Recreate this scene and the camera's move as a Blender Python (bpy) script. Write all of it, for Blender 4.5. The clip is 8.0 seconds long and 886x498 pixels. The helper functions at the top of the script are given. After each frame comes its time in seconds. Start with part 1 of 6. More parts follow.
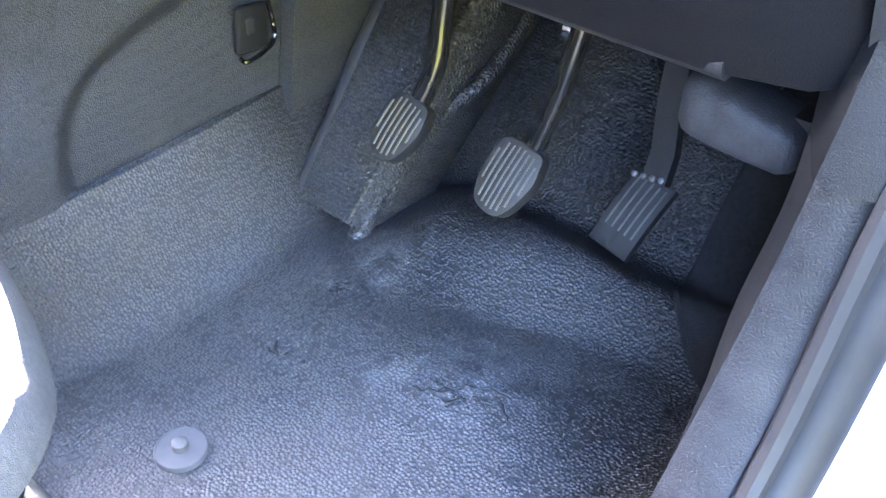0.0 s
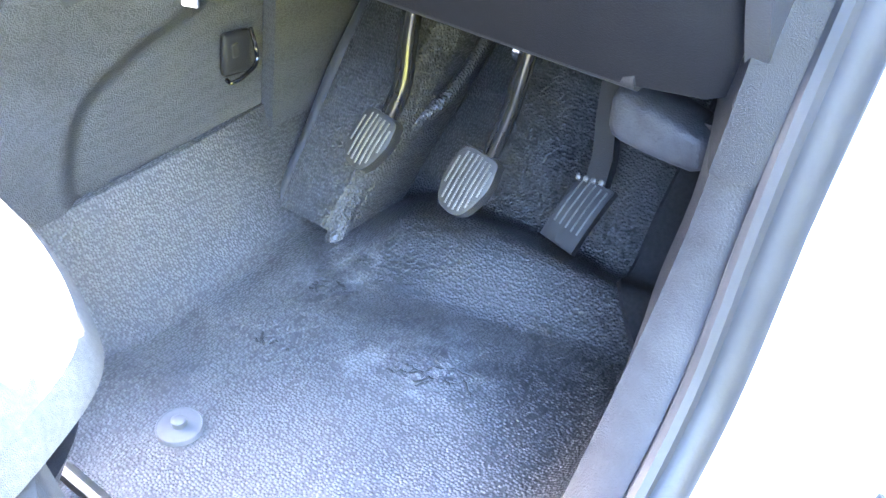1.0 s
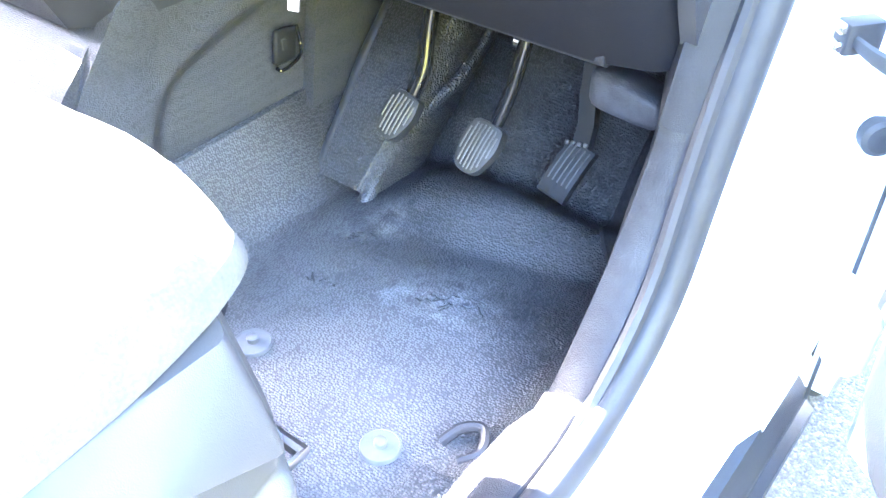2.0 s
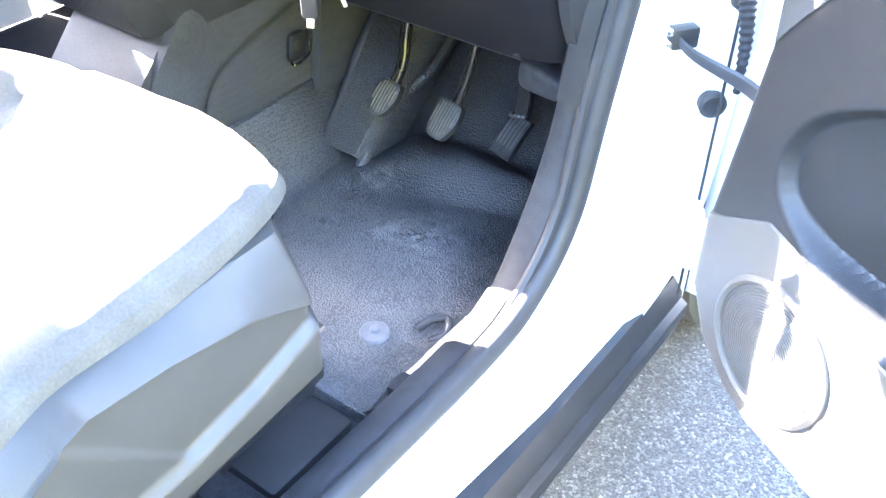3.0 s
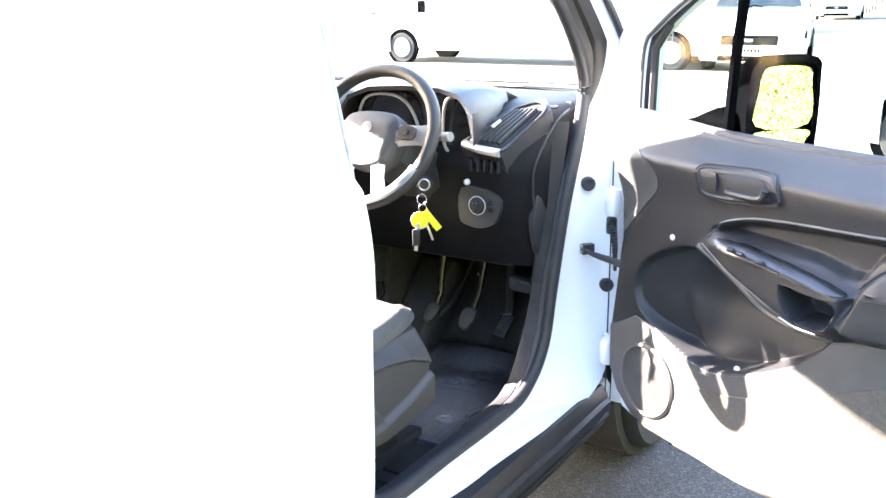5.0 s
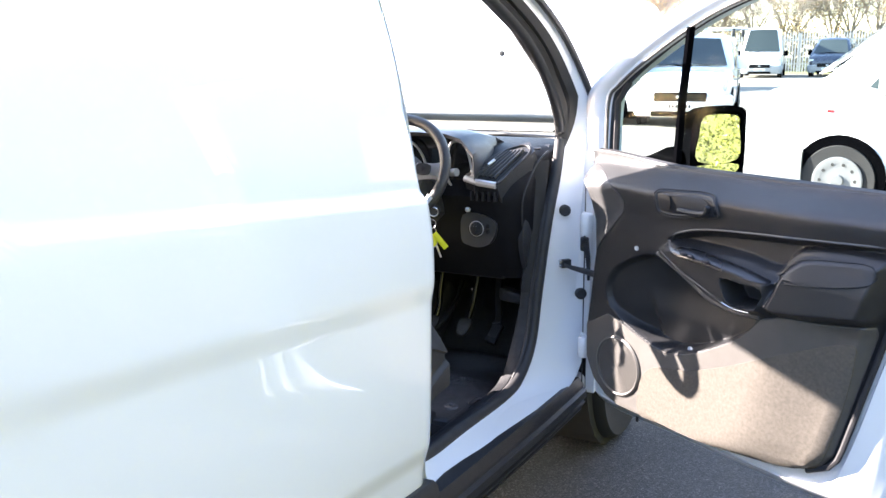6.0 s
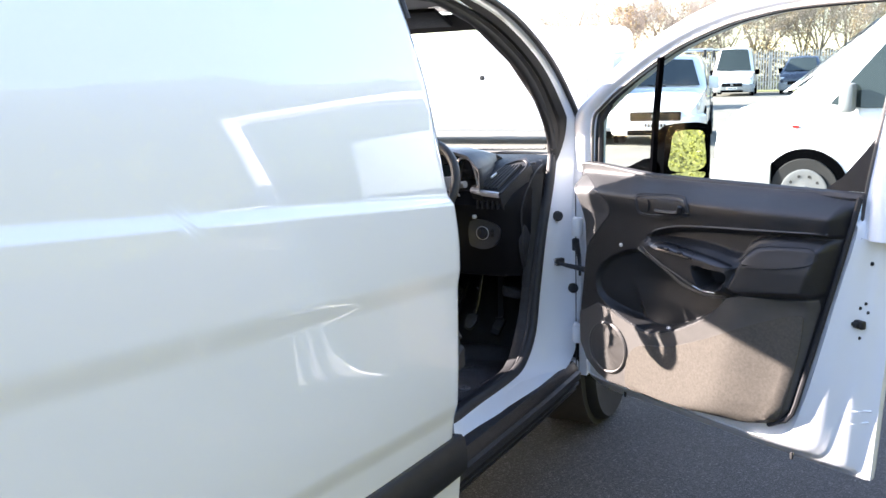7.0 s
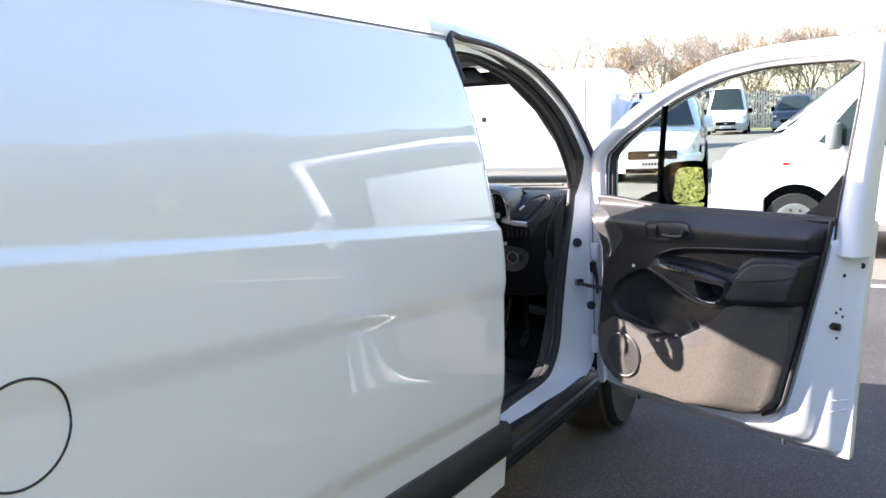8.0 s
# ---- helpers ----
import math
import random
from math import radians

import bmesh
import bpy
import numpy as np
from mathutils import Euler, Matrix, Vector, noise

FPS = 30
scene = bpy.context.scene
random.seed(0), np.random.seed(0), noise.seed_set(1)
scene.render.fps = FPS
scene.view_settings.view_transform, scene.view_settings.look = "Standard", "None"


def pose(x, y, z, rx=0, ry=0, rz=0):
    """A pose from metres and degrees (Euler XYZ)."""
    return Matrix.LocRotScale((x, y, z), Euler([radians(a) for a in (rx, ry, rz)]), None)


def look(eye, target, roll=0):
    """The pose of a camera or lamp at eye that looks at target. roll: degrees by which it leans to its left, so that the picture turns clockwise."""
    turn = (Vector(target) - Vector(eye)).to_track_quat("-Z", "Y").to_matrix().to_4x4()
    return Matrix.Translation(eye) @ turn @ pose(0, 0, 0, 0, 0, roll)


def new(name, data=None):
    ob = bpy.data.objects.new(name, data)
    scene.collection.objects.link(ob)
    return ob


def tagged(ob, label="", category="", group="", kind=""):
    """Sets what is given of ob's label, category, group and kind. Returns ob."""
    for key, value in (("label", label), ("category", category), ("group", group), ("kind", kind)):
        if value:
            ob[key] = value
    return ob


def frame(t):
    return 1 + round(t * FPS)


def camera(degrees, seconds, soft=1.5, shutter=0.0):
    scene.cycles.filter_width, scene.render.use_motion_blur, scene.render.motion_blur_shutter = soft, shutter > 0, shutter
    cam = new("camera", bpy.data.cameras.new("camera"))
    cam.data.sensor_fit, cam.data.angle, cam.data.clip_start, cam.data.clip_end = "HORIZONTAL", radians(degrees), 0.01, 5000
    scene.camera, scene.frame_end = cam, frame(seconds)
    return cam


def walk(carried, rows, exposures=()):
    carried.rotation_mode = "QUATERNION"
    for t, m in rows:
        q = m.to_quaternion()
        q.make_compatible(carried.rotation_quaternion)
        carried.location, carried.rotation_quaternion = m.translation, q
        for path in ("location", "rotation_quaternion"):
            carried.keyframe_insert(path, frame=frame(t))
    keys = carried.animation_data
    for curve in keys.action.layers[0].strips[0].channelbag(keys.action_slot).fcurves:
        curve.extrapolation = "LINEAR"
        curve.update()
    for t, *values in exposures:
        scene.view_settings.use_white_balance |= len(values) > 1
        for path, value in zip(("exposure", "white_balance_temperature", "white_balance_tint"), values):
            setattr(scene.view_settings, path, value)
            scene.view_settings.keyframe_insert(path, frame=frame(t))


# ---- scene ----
cam = camera(52.0, 8.0)
PATH = [
    (0, (0.803, -0.494, 1.003), (-0.171, 0.7, -0.272), 1.1),
    (0.5, (0.835, -0.514, 1.016), (-0.142, 0.714, -0.224), 1.0),
    (1, (0.865, -0.567, 1.048), (-0.078, 0.693, -0.186), 1.8),
    (1.5, (0.914, -0.663, 1.081), (-0.021, 0.603, -0.152), 1.7),
    (3, (1.205, -1.004, 1.33), (0.286, 0.246, 0.067), 0.3),
    (3.5, (1.41, -1.254, 1.419), (0.476, 0.024, 0.197), 0.1),
    (4, (1.525, -1.572, 1.455), (0.535, -0.184, 0.41), -0.3),
    (4.5, (1.629, -1.875, 1.464), (0.591, -0.325, 0.743), -0.5),
    (4.7, (1.674, -1.997, 1.474), (0.638, -0.408, 0.841), -0.8),
    (6, (1.817, -2.741, 1.508), (0.91, -1.01, 1.083), -0.7),
    (6.5, (1.905, -2.971, 1.526), (1.015, -1.231, 1.101), -1.2),
    (7, (1.929, -3.197, 1.53), (1.056, -1.438, 1.155), -1.8),
    (7.5, (1.936, -3.495, 1.543), (1.068, -1.726, 1.2), -1.9),
    (8, (2.013, -3.738, 1.562), (1.141, -1.961, 1.273), -2.3),
]
EXPOSURES = [(0, 7.05, 5950, 22), (0.5, 7.5, 5900, 20), (1.0, 7.75, 5900, 18), (1.5, 8.0, 5900, 18), (3.0, 7.0, 6150, 16), (3.5, 6.7, 6350, 16), (4.0, 6.2, 6600, 17), (4.5, 5.7, 6800, 18), (6.0, 3.75, 6500, 20), (7.0, 3.2, 6500, 21), (8.0, 2.8, 6500, 21)]
walk(cam, [(t, look(eye, target, roll)) for t, eye, target, roll in PATH], EXPOSURES)

# ---- light ----
SUN_EL, SUN_AZ = 23.8, 8.0  # height; degrees by which the light travels ahead of straight across
world = bpy.data.worlds.new("sky")
scene.world = world
world.use_nodes = True
wn = world.node_tree.nodes
sky = wn.new("ShaderNodeTexSky")
sky.sky_type, sky.sun_disc = "NISHITA", False
sky.sun_elevation, sky.sun_rotation = radians(SUN_EL), radians(270 - SUN_AZ)
world.node_tree.links.new(sky.outputs[0], wn["Background"].inputs[0])
wn["Background"].inputs[1].default_value = 0.11
ray_way = Vector((math.cos(radians(SUN_EL)) * math.cos(radians(SUN_AZ)), math.cos(radians(SUN_EL)) * math.sin(radians(SUN_AZ)), -math.sin(radians(SUN_EL))))
sun = new("sun", bpy.data.lights.new("sun", "SUN"))
sun.data.energy, sun.data.angle, sun.data.color = 4.2, radians(0.5), (1.0, 0.93, 0.83)
sun.matrix_world = look((0, 0, 30), Vector((0, 0, 30)) + ray_way)


# ---- materials ----
def material(name, base, rough=0.5, metal=0.0, spread=0.15, scale=30.0, bump=0.0, bump_scale=400.0, coat=0.0, cells=False, worn=(), lightened=(), spec=0.5):
    """A surface with colour variation at two scales and a fine relief."""
    m = bpy.data.materials.new(name)
    m.use_nodes = True
    nt = m.node_tree
    b = nt.nodes["Principled BSDF"]
    b.inputs["Roughness"].default_value, b.inputs["Metallic"].default_value = rough, metal
    b.inputs["Coat Weight"].default_value, b.inputs["Coat Roughness"].default_value = coat, 0.012
    b.inputs["Specular IOR Level"].default_value = spec
    at = nt.nodes.new("ShaderNodeTexCoord")
    n1 = nt.nodes.new("ShaderNodeTexNoise")
    n1.inputs["Scale"].default_value, n1.inputs["Detail"].default_value = scale, 6
    n2 = nt.nodes.new("ShaderNodeTexNoise")
    n2.inputs["Scale"].default_value, n2.inputs["Detail"].default_value = scale / 12, 3
    mixed = nt.nodes.new("ShaderNodeMath")
    mixed.operation = "ADD"
    ramp = nt.nodes.new("ShaderNodeMapRange")
    ramp.inputs["From Min"].default_value, ramp.inputs["From Max"].default_value = 0.6, 1.4
    ramp.inputs["To Min"].default_value, ramp.inputs["To Max"].default_value = 1 - spread, 1 + spread
    tint = nt.nodes.new("ShaderNodeVectorMath")
    tint.operation = "SCALE"
    tint.inputs[0].default_value = base
    for n in (n1, n2):
        nt.links.new(at.outputs["Object"], n.inputs["Vector"])
    nt.links.new(n1.outputs["Fac"], mixed.inputs[0])
    nt.links.new(n2.outputs["Fac"], mixed.inputs[1])
    nt.links.new(mixed.outputs[0], ramp.inputs["Value"])
    nt.links.new(ramp.outputs[0], tint.inputs["Scale"])
    nt.links.new(tint.outputs[0], b.inputs["Base Color"])
    if spread:
        rr = nt.nodes.new("ShaderNodeMapRange")
        rr.inputs["From Min"].default_value, rr.inputs["From Max"].default_value = 0.3, 0.7
        rr.inputs["To Min"].default_value, rr.inputs["To Max"].default_value = max(rough - 0.08, 0.02), min(rough + 0.08, 1)
        nt.links.new(n2.outputs["Fac"], rr.inputs["Value"])
        nt.links.new(rr.outputs[0], b.inputs["Roughness"])
    if bump:
        bm_ = nt.nodes.new("ShaderNodeBump")
        bm_.inputs["Strength"].default_value, bm_.inputs["Distance"].default_value = bump, 0.002
        tex = nt.nodes.new("ShaderNodeTexVoronoi" if cells else "ShaderNodeTexNoise")
        tex.inputs["Scale"].default_value = bump_scale
        nt.links.new(at.outputs["Object"], tex.inputs["Vector"])
        nt.links.new(tex.outputs[0], bm_.inputs["Height"])
        if cells:
            # round beads parted by narrow grooves
            tex.feature = "F1"
            tex.inputs["Randomness"].default_value = 0.7
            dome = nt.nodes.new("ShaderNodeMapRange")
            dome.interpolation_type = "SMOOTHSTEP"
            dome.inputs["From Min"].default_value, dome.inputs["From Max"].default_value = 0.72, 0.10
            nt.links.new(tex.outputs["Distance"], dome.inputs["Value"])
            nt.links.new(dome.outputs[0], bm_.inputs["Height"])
            # groove shade painted into the colour: dark edges, lighter bead tops
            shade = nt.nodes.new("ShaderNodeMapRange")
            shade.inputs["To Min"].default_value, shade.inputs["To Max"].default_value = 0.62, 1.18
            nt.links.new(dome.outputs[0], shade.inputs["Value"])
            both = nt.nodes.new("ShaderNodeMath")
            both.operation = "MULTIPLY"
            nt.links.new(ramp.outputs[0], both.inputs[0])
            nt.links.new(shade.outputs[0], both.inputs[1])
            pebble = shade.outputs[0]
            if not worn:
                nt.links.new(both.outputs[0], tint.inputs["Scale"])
        nt.links.new(bm_.outputs[0], b.inputs["Normal"])
    if worn:
        # dusty, rubbed patches of their own shape
        total = None
        for (cx, cy, cz), size in worn:
            dist = nt.nodes.new("ShaderNodeVectorMath")
            dist.operation = "DISTANCE"
            dist.inputs[1].default_value = (cx, cy, cz)
            nt.links.new(at.outputs["Object"], dist.inputs[0])
            fall = nt.nodes.new("ShaderNodeMapRange")
            fall.interpolation_type = "SMOOTHSTEP"
            fall.inputs["From Min"].default_value, fall.inputs["From Max"].default_value = size, size * 0.15
            nt.links.new(dist.outputs["Value"], fall.inputs["Value"])
            if total is None:
                total = fall.outputs[0]
            else:
                add = nt.nodes.new("ShaderNodeMath")
                add.operation = "MAXIMUM"
                nt.links.new(total, add.inputs[0])
                nt.links.new(fall.outputs[0], add.inputs[1])
                total = add.outputs[0]
        n3 = nt.nodes.new("ShaderNodeTexNoise")
        n3.inputs["Scale"].default_value, n3.inputs["Detail"].default_value = 34, 7
        nt.links.new(at.outputs["Object"], n3.inputs["Vector"])
        cut = nt.nodes.new("ShaderNodeMapRange")
        cut.inputs["From Min"].default_value, cut.inputs["From Max"].default_value = 0.36, 0.66
        nt.links.new(n3.outputs["Fac"], cut.inputs["Value"])
        mul = nt.nodes.new("ShaderNodeMath")
        mul.operation = "MULTIPLY"
        nt.links.new(total, mul.inputs[0])
        nt.links.new(cut.outputs[0], mul.inputs[1])
        cover_ = mul.outputs[0]
        for (cx, cy, cz), size, much in lightened:
            # light on floor, upturn and foot rest painted as even paler zones
            dist = nt.nodes.new("ShaderNodeVectorMath")
            dist.operation = "DISTANCE"
            dist.inputs[1].default_value = (cx, cy, cz)
            nt.links.new(at.outputs["Object"], dist.inputs[0])
            fall = nt.nodes.new("ShaderNodeMapRange")
            fall.interpolation_type = "SMOOTHSTEP"
            fall.inputs["From Min"].default_value, fall.inputs["From Max"].default_value = size, size * 0.3
            fall.inputs["To Max"].default_value = much
            nt.links.new(dist.outputs["Value"], fall.inputs["Value"])
            more = nt.nodes.new("ShaderNodeMath")
            more.operation = "MAXIMUM"
            nt.links.new(cover_, more.inputs[0])
            nt.links.new(fall.outputs[0], more.inputs[1])
            cover_ = more.outputs[0]
        dust_and_light = nt.nodes.new("ShaderNodeMix")
        dust_and_light.data_type = "RGBA"
        nt.links.new(cover_, dust_and_light.inputs["Factor"])
        nt.links.new(tint.outputs[0], dust_and_light.inputs["A"])
        dust_and_light.inputs["B"].default_value = (0.15, 0.15, 0.155, 1)
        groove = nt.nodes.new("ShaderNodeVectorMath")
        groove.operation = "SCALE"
        nt.links.new(dust_and_light.outputs["Result"], groove.inputs[0])
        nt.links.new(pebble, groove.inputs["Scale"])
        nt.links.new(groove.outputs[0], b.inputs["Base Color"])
    return m


WHITE = material("white_car_paint", (0.80, 0.815, 0.845), 0.5, spread=0.0, coat=1.0, spec=0.1, scale=8)
WHITE_IN = material("white_inner_paint", (0.76, 0.78, 0.80), 0.35, spread=0.02, coat=0.6, scale=8)
BLACK = material("black_moulded_plastic", (0.016, 0.0165, 0.0185), 0.45, spread=0.25, bump=0.25, bump_scale=900, spec=0.38)
GREY = material("dark_grey_trim_plastic", (0.015, 0.015, 0.0165), 0.55, spread=0.2, bump=0.35, bump_scale=1100, spec=0.3)
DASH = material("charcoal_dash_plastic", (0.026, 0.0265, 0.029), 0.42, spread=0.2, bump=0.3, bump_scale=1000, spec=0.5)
# Dash plastic again, with the shade below put into its colour.
DASH_SHADED = material("shaded_dash_plastic", (0.0065, 0.0065, 0.008), 0.55, spread=0.2, bump=0.3, bump_scale=1000, spec=0.12)
RUBBER = material("black_seal_rubber", (0.022, 0.022, 0.024), 0.6, spread=0.3, bump=0.1)
# the last zone list paints in light; the worn list is heel wear
MAT = material("pebbled_rubber_mat", (0.027, 0.0275, 0.030), 0.38, spread=0.2, bump=0.65, bump_scale=300, cells=True, scale=14, spec=0.5, worn=[((0.075, -0.055, 0.02), 0.12), ((-0.11, -0.01, 0.02), 0.13), ((-0.09, -0.12, 0.02), 0.09), ((0.0, -0.08, 0.02), 0.10)], lightened=[((-0.02, -0.26, 0.02), 0.38, 0.60), ((-0.22, -0.14, 0.06), 0.27, 0.62), ((0.07, 0.04, 0.05), 0.16, 0.30), ((-0.20, 0.10, 0.10), 0.14, 0.28)])
FABRIC = material("grey_seat_fabric", (0.092, 0.089, 0.084), 0.9, spread=0.25, scale=300, bump=0.5, bump_scale=1500, spec=0.2)
FELT = material("grey_brown_felt", (0.100, 0.090, 0.077), 0.95, spread=0.28, scale=1500, bump=0.5, bump_scale=900, spec=0.1)
STEEL = material("bright_steel", (0.6, 0.6, 0.6), 0.25, metal=1.0, spread=0.1)
SILVER = material("satin_silver_trim", (0.55, 0.56, 0.57), 0.35, metal=0.8, spread=0.05)
YELLOW = material("yellow_key_tag", (0.75, 0.75, 0.02), 0.5, spread=0.05)
TYRE = material("tyre_rubber", (0.013, 0.013, 0.014), 0.85, spread=0.2, bump=0.2)
DARK = material("dark_underside", (0.02, 0.02, 0.02), 0.8, spread=0.2)
CARPET = material("dark_floor_carpet", (0.026, 0.026, 0.028), 0.95, spread=0.4, scale=200, bump=0.5, bump_scale=900, spec=0.1)

SCUFFED = material("scuffed_grey_plastic", (0.023, 0.023, 0.0255), 0.48, spread=0.5, scale=50, bump=0.35, bump_scale=700, spec=0.35)
SCUFFED_PALE = material("rubbed_grey_plastic", (0.034, 0.034, 0.038), 0.5, spread=0.6, scale=70, bump=0.35, bump_scale=500, spec=0.35)
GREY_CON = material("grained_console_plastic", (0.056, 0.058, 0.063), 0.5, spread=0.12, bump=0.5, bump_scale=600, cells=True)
MAT_RUBBED = material("rubber_rubbed_smooth", (0.050, 0.051, 0.055), 0.40, spread=0.3, scale=40, bump=0.25, bump_scale=300, spec=0.5)
GREY_VAL = material("smooth_grey_valance", (0.042, 0.041, 0.040), 0.48, spread=0.12, bump=0.15, bump_scale=900)
GREY_PALE = material("pale_grey_plastic", (0.20, 0.20, 0.19), 0.6, spread=0.12, bump=0.2, bump_scale=600)
RUBBER_WORN = material("worn_pedal_rubber", (0.026, 0.0255, 0.026), 0.45, spread=0.5, scale=60, bump=0.3, bump_scale=800)
BLACK_GLOSS = material("glossy_black_enamel", (0.012, 0.012, 0.013), 0.12, spread=0.1, coat=0.5)
LEATHER = material("black_wheel_leather", (0.03, 0.03, 0.031), 0.42, spread=0.2, bump=0.3, bump_scale=900, cells=True)
SCREEN = material("unlit_display", (0.02, 0.03, 0.04), 0.2, spread=0.1)
CHROME_WHITE = material("pale_knob_plastic", (0.6, 0.6, 0.58), 0.35, spread=0.05)
RIB_WORN = material("rubbed_pedal_ribs", (0.095, 0.094, 0.092), 0.4, spread=0.4, scale=80)
STRAP = material("zinc_grey_strap", (0.05, 0.053, 0.058), 0.45, metal=0.3, spread=0.15)
DARK_METAL = material("dark_coated_steel", (0.04, 0.04, 0.042), 0.45, metal=0.4, spread=0.3)
DOOR_TRIM = material("black_door_trim_plastic", (0.0165, 0.017, 0.0185), 0.46, spread=0.15, bump=0.3, bump_scale=900, spec=0.40)
DOOR_PALE = material("taupe_door_plastic", (0.075, 0.071, 0.067), 0.5, spread=0.15, bump=0.3, bump_scale=900)

GREY_PALE_DOOR = material("mid_grey_door_plastic", (0.05, 0.05, 0.05), 0.45, spread=0.12, bump=0.3, bump_scale=900)
DARK_GLASS = material("dark_vehicle_glass", (0.025, 0.034, 0.034), 0.08, spread=0.05, coat=0.2, spec=0.35)
BLACK_OUT = material("sooty_black_plastic", (0.0015, 0.0016, 0.002), 0.8, spread=0.3, spec=0.0)
LAMP = material("clear_lamp_lens", (0.5, 0.52, 0.53), 0.1, spread=0.1, coat=1.0)
LAMP_RED = material("red_reflector", (0.4, 0.02, 0.02), 0.2, spread=0.05)
BUMPER = material("grey_bumper_plastic", (0.25, 0.26, 0.26), 0.6, spread=0.15)
BLUE = material("dark_blue_paint", (0.022, 0.030, 0.048), 0.3, spread=0.05, coat=0.4)
PLUM = material("dark_plum_paint", (0.05, 0.03, 0.06), 0.25, spread=0.05, coat=1.0)
PAINT = material("worn_white_road_paint", (0.6, 0.6, 0.58), 0.8, spread=0.3, scale=20)
FENCE = material("galvanised_fence_steel", (0.30, 0.31, 0.32), 0.5, metal=0.5, spread=0.2)
VERGE = material("rough_winter_grass", (0.14, 0.15, 0.05), 0.95, spread=0.5, scale=6)
BARK = material("grey_brown_bark", (0.13, 0.10, 0.08), 0.9, spread=0.4, scale=10, bump=0.5, bump_scale=60)
TWIG = material("brown_twigs", (0.25, 0.21, 0.17), 0.9, spread=0.3, scale=2)
RUSSET = material("russet_leaves", (0.36, 0.26, 0.13), 0.8, spread=0.4, scale=2)
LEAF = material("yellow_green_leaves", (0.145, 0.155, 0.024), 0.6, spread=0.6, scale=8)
# Leaf colour at half tone: the shade deep in the hedge is painted.
LEAF_SHADED = material("shaded_hedge_inside", (0.075, 0.085, 0.018), 0.9, spread=0.4, scale=8)
SCRUB = material("brown_scrub", (0.15, 0.12, 0.07), 0.9, spread=0.5, scale=3)

YARD = material("pale_dusty_yard_concrete", (0.145, 0.132, 0.108), 0.9, spread=0.25, scale=9, bump=0.5, bump_scale=80)
PEDAL_ARM = material("glossy_black_pedal_arm", (0.015, 0.015, 0.016), 0.14, metal=0.0, spread=0.2, scale=60)
SWITCH_BLACK = material("satin_black_switch_panel", (0.014, 0.014, 0.015), 0.3, spread=0.1)
SEAL_DARK = material("brown_black_seal", (0.024, 0.022, 0.020), 0.55, spread=0.2, bump=0.15)
WHEEL_PAINT = material("silver_wheel_paint", (0.17, 0.173, 0.176), 0.4, metal=0.15, spread=0.15, scale=20)
LEDGE = material("taupe_lower_door_plastic", (0.076, 0.071, 0.065), 0.5, spread=0.12, bump=0.3, bump_scale=900)
STUD = material("dusty_stud_plastic", (0.125, 0.126, 0.132), 0.45, spread=0.2, scale=60)

# Sky glare on windscreens, painted as a pale blue-grey base colour.
GLARE_GLASS = material("glare_screen_glass", (0.26, 0.36, 0.40), 0.15, spread=0.1, coat=1.0)


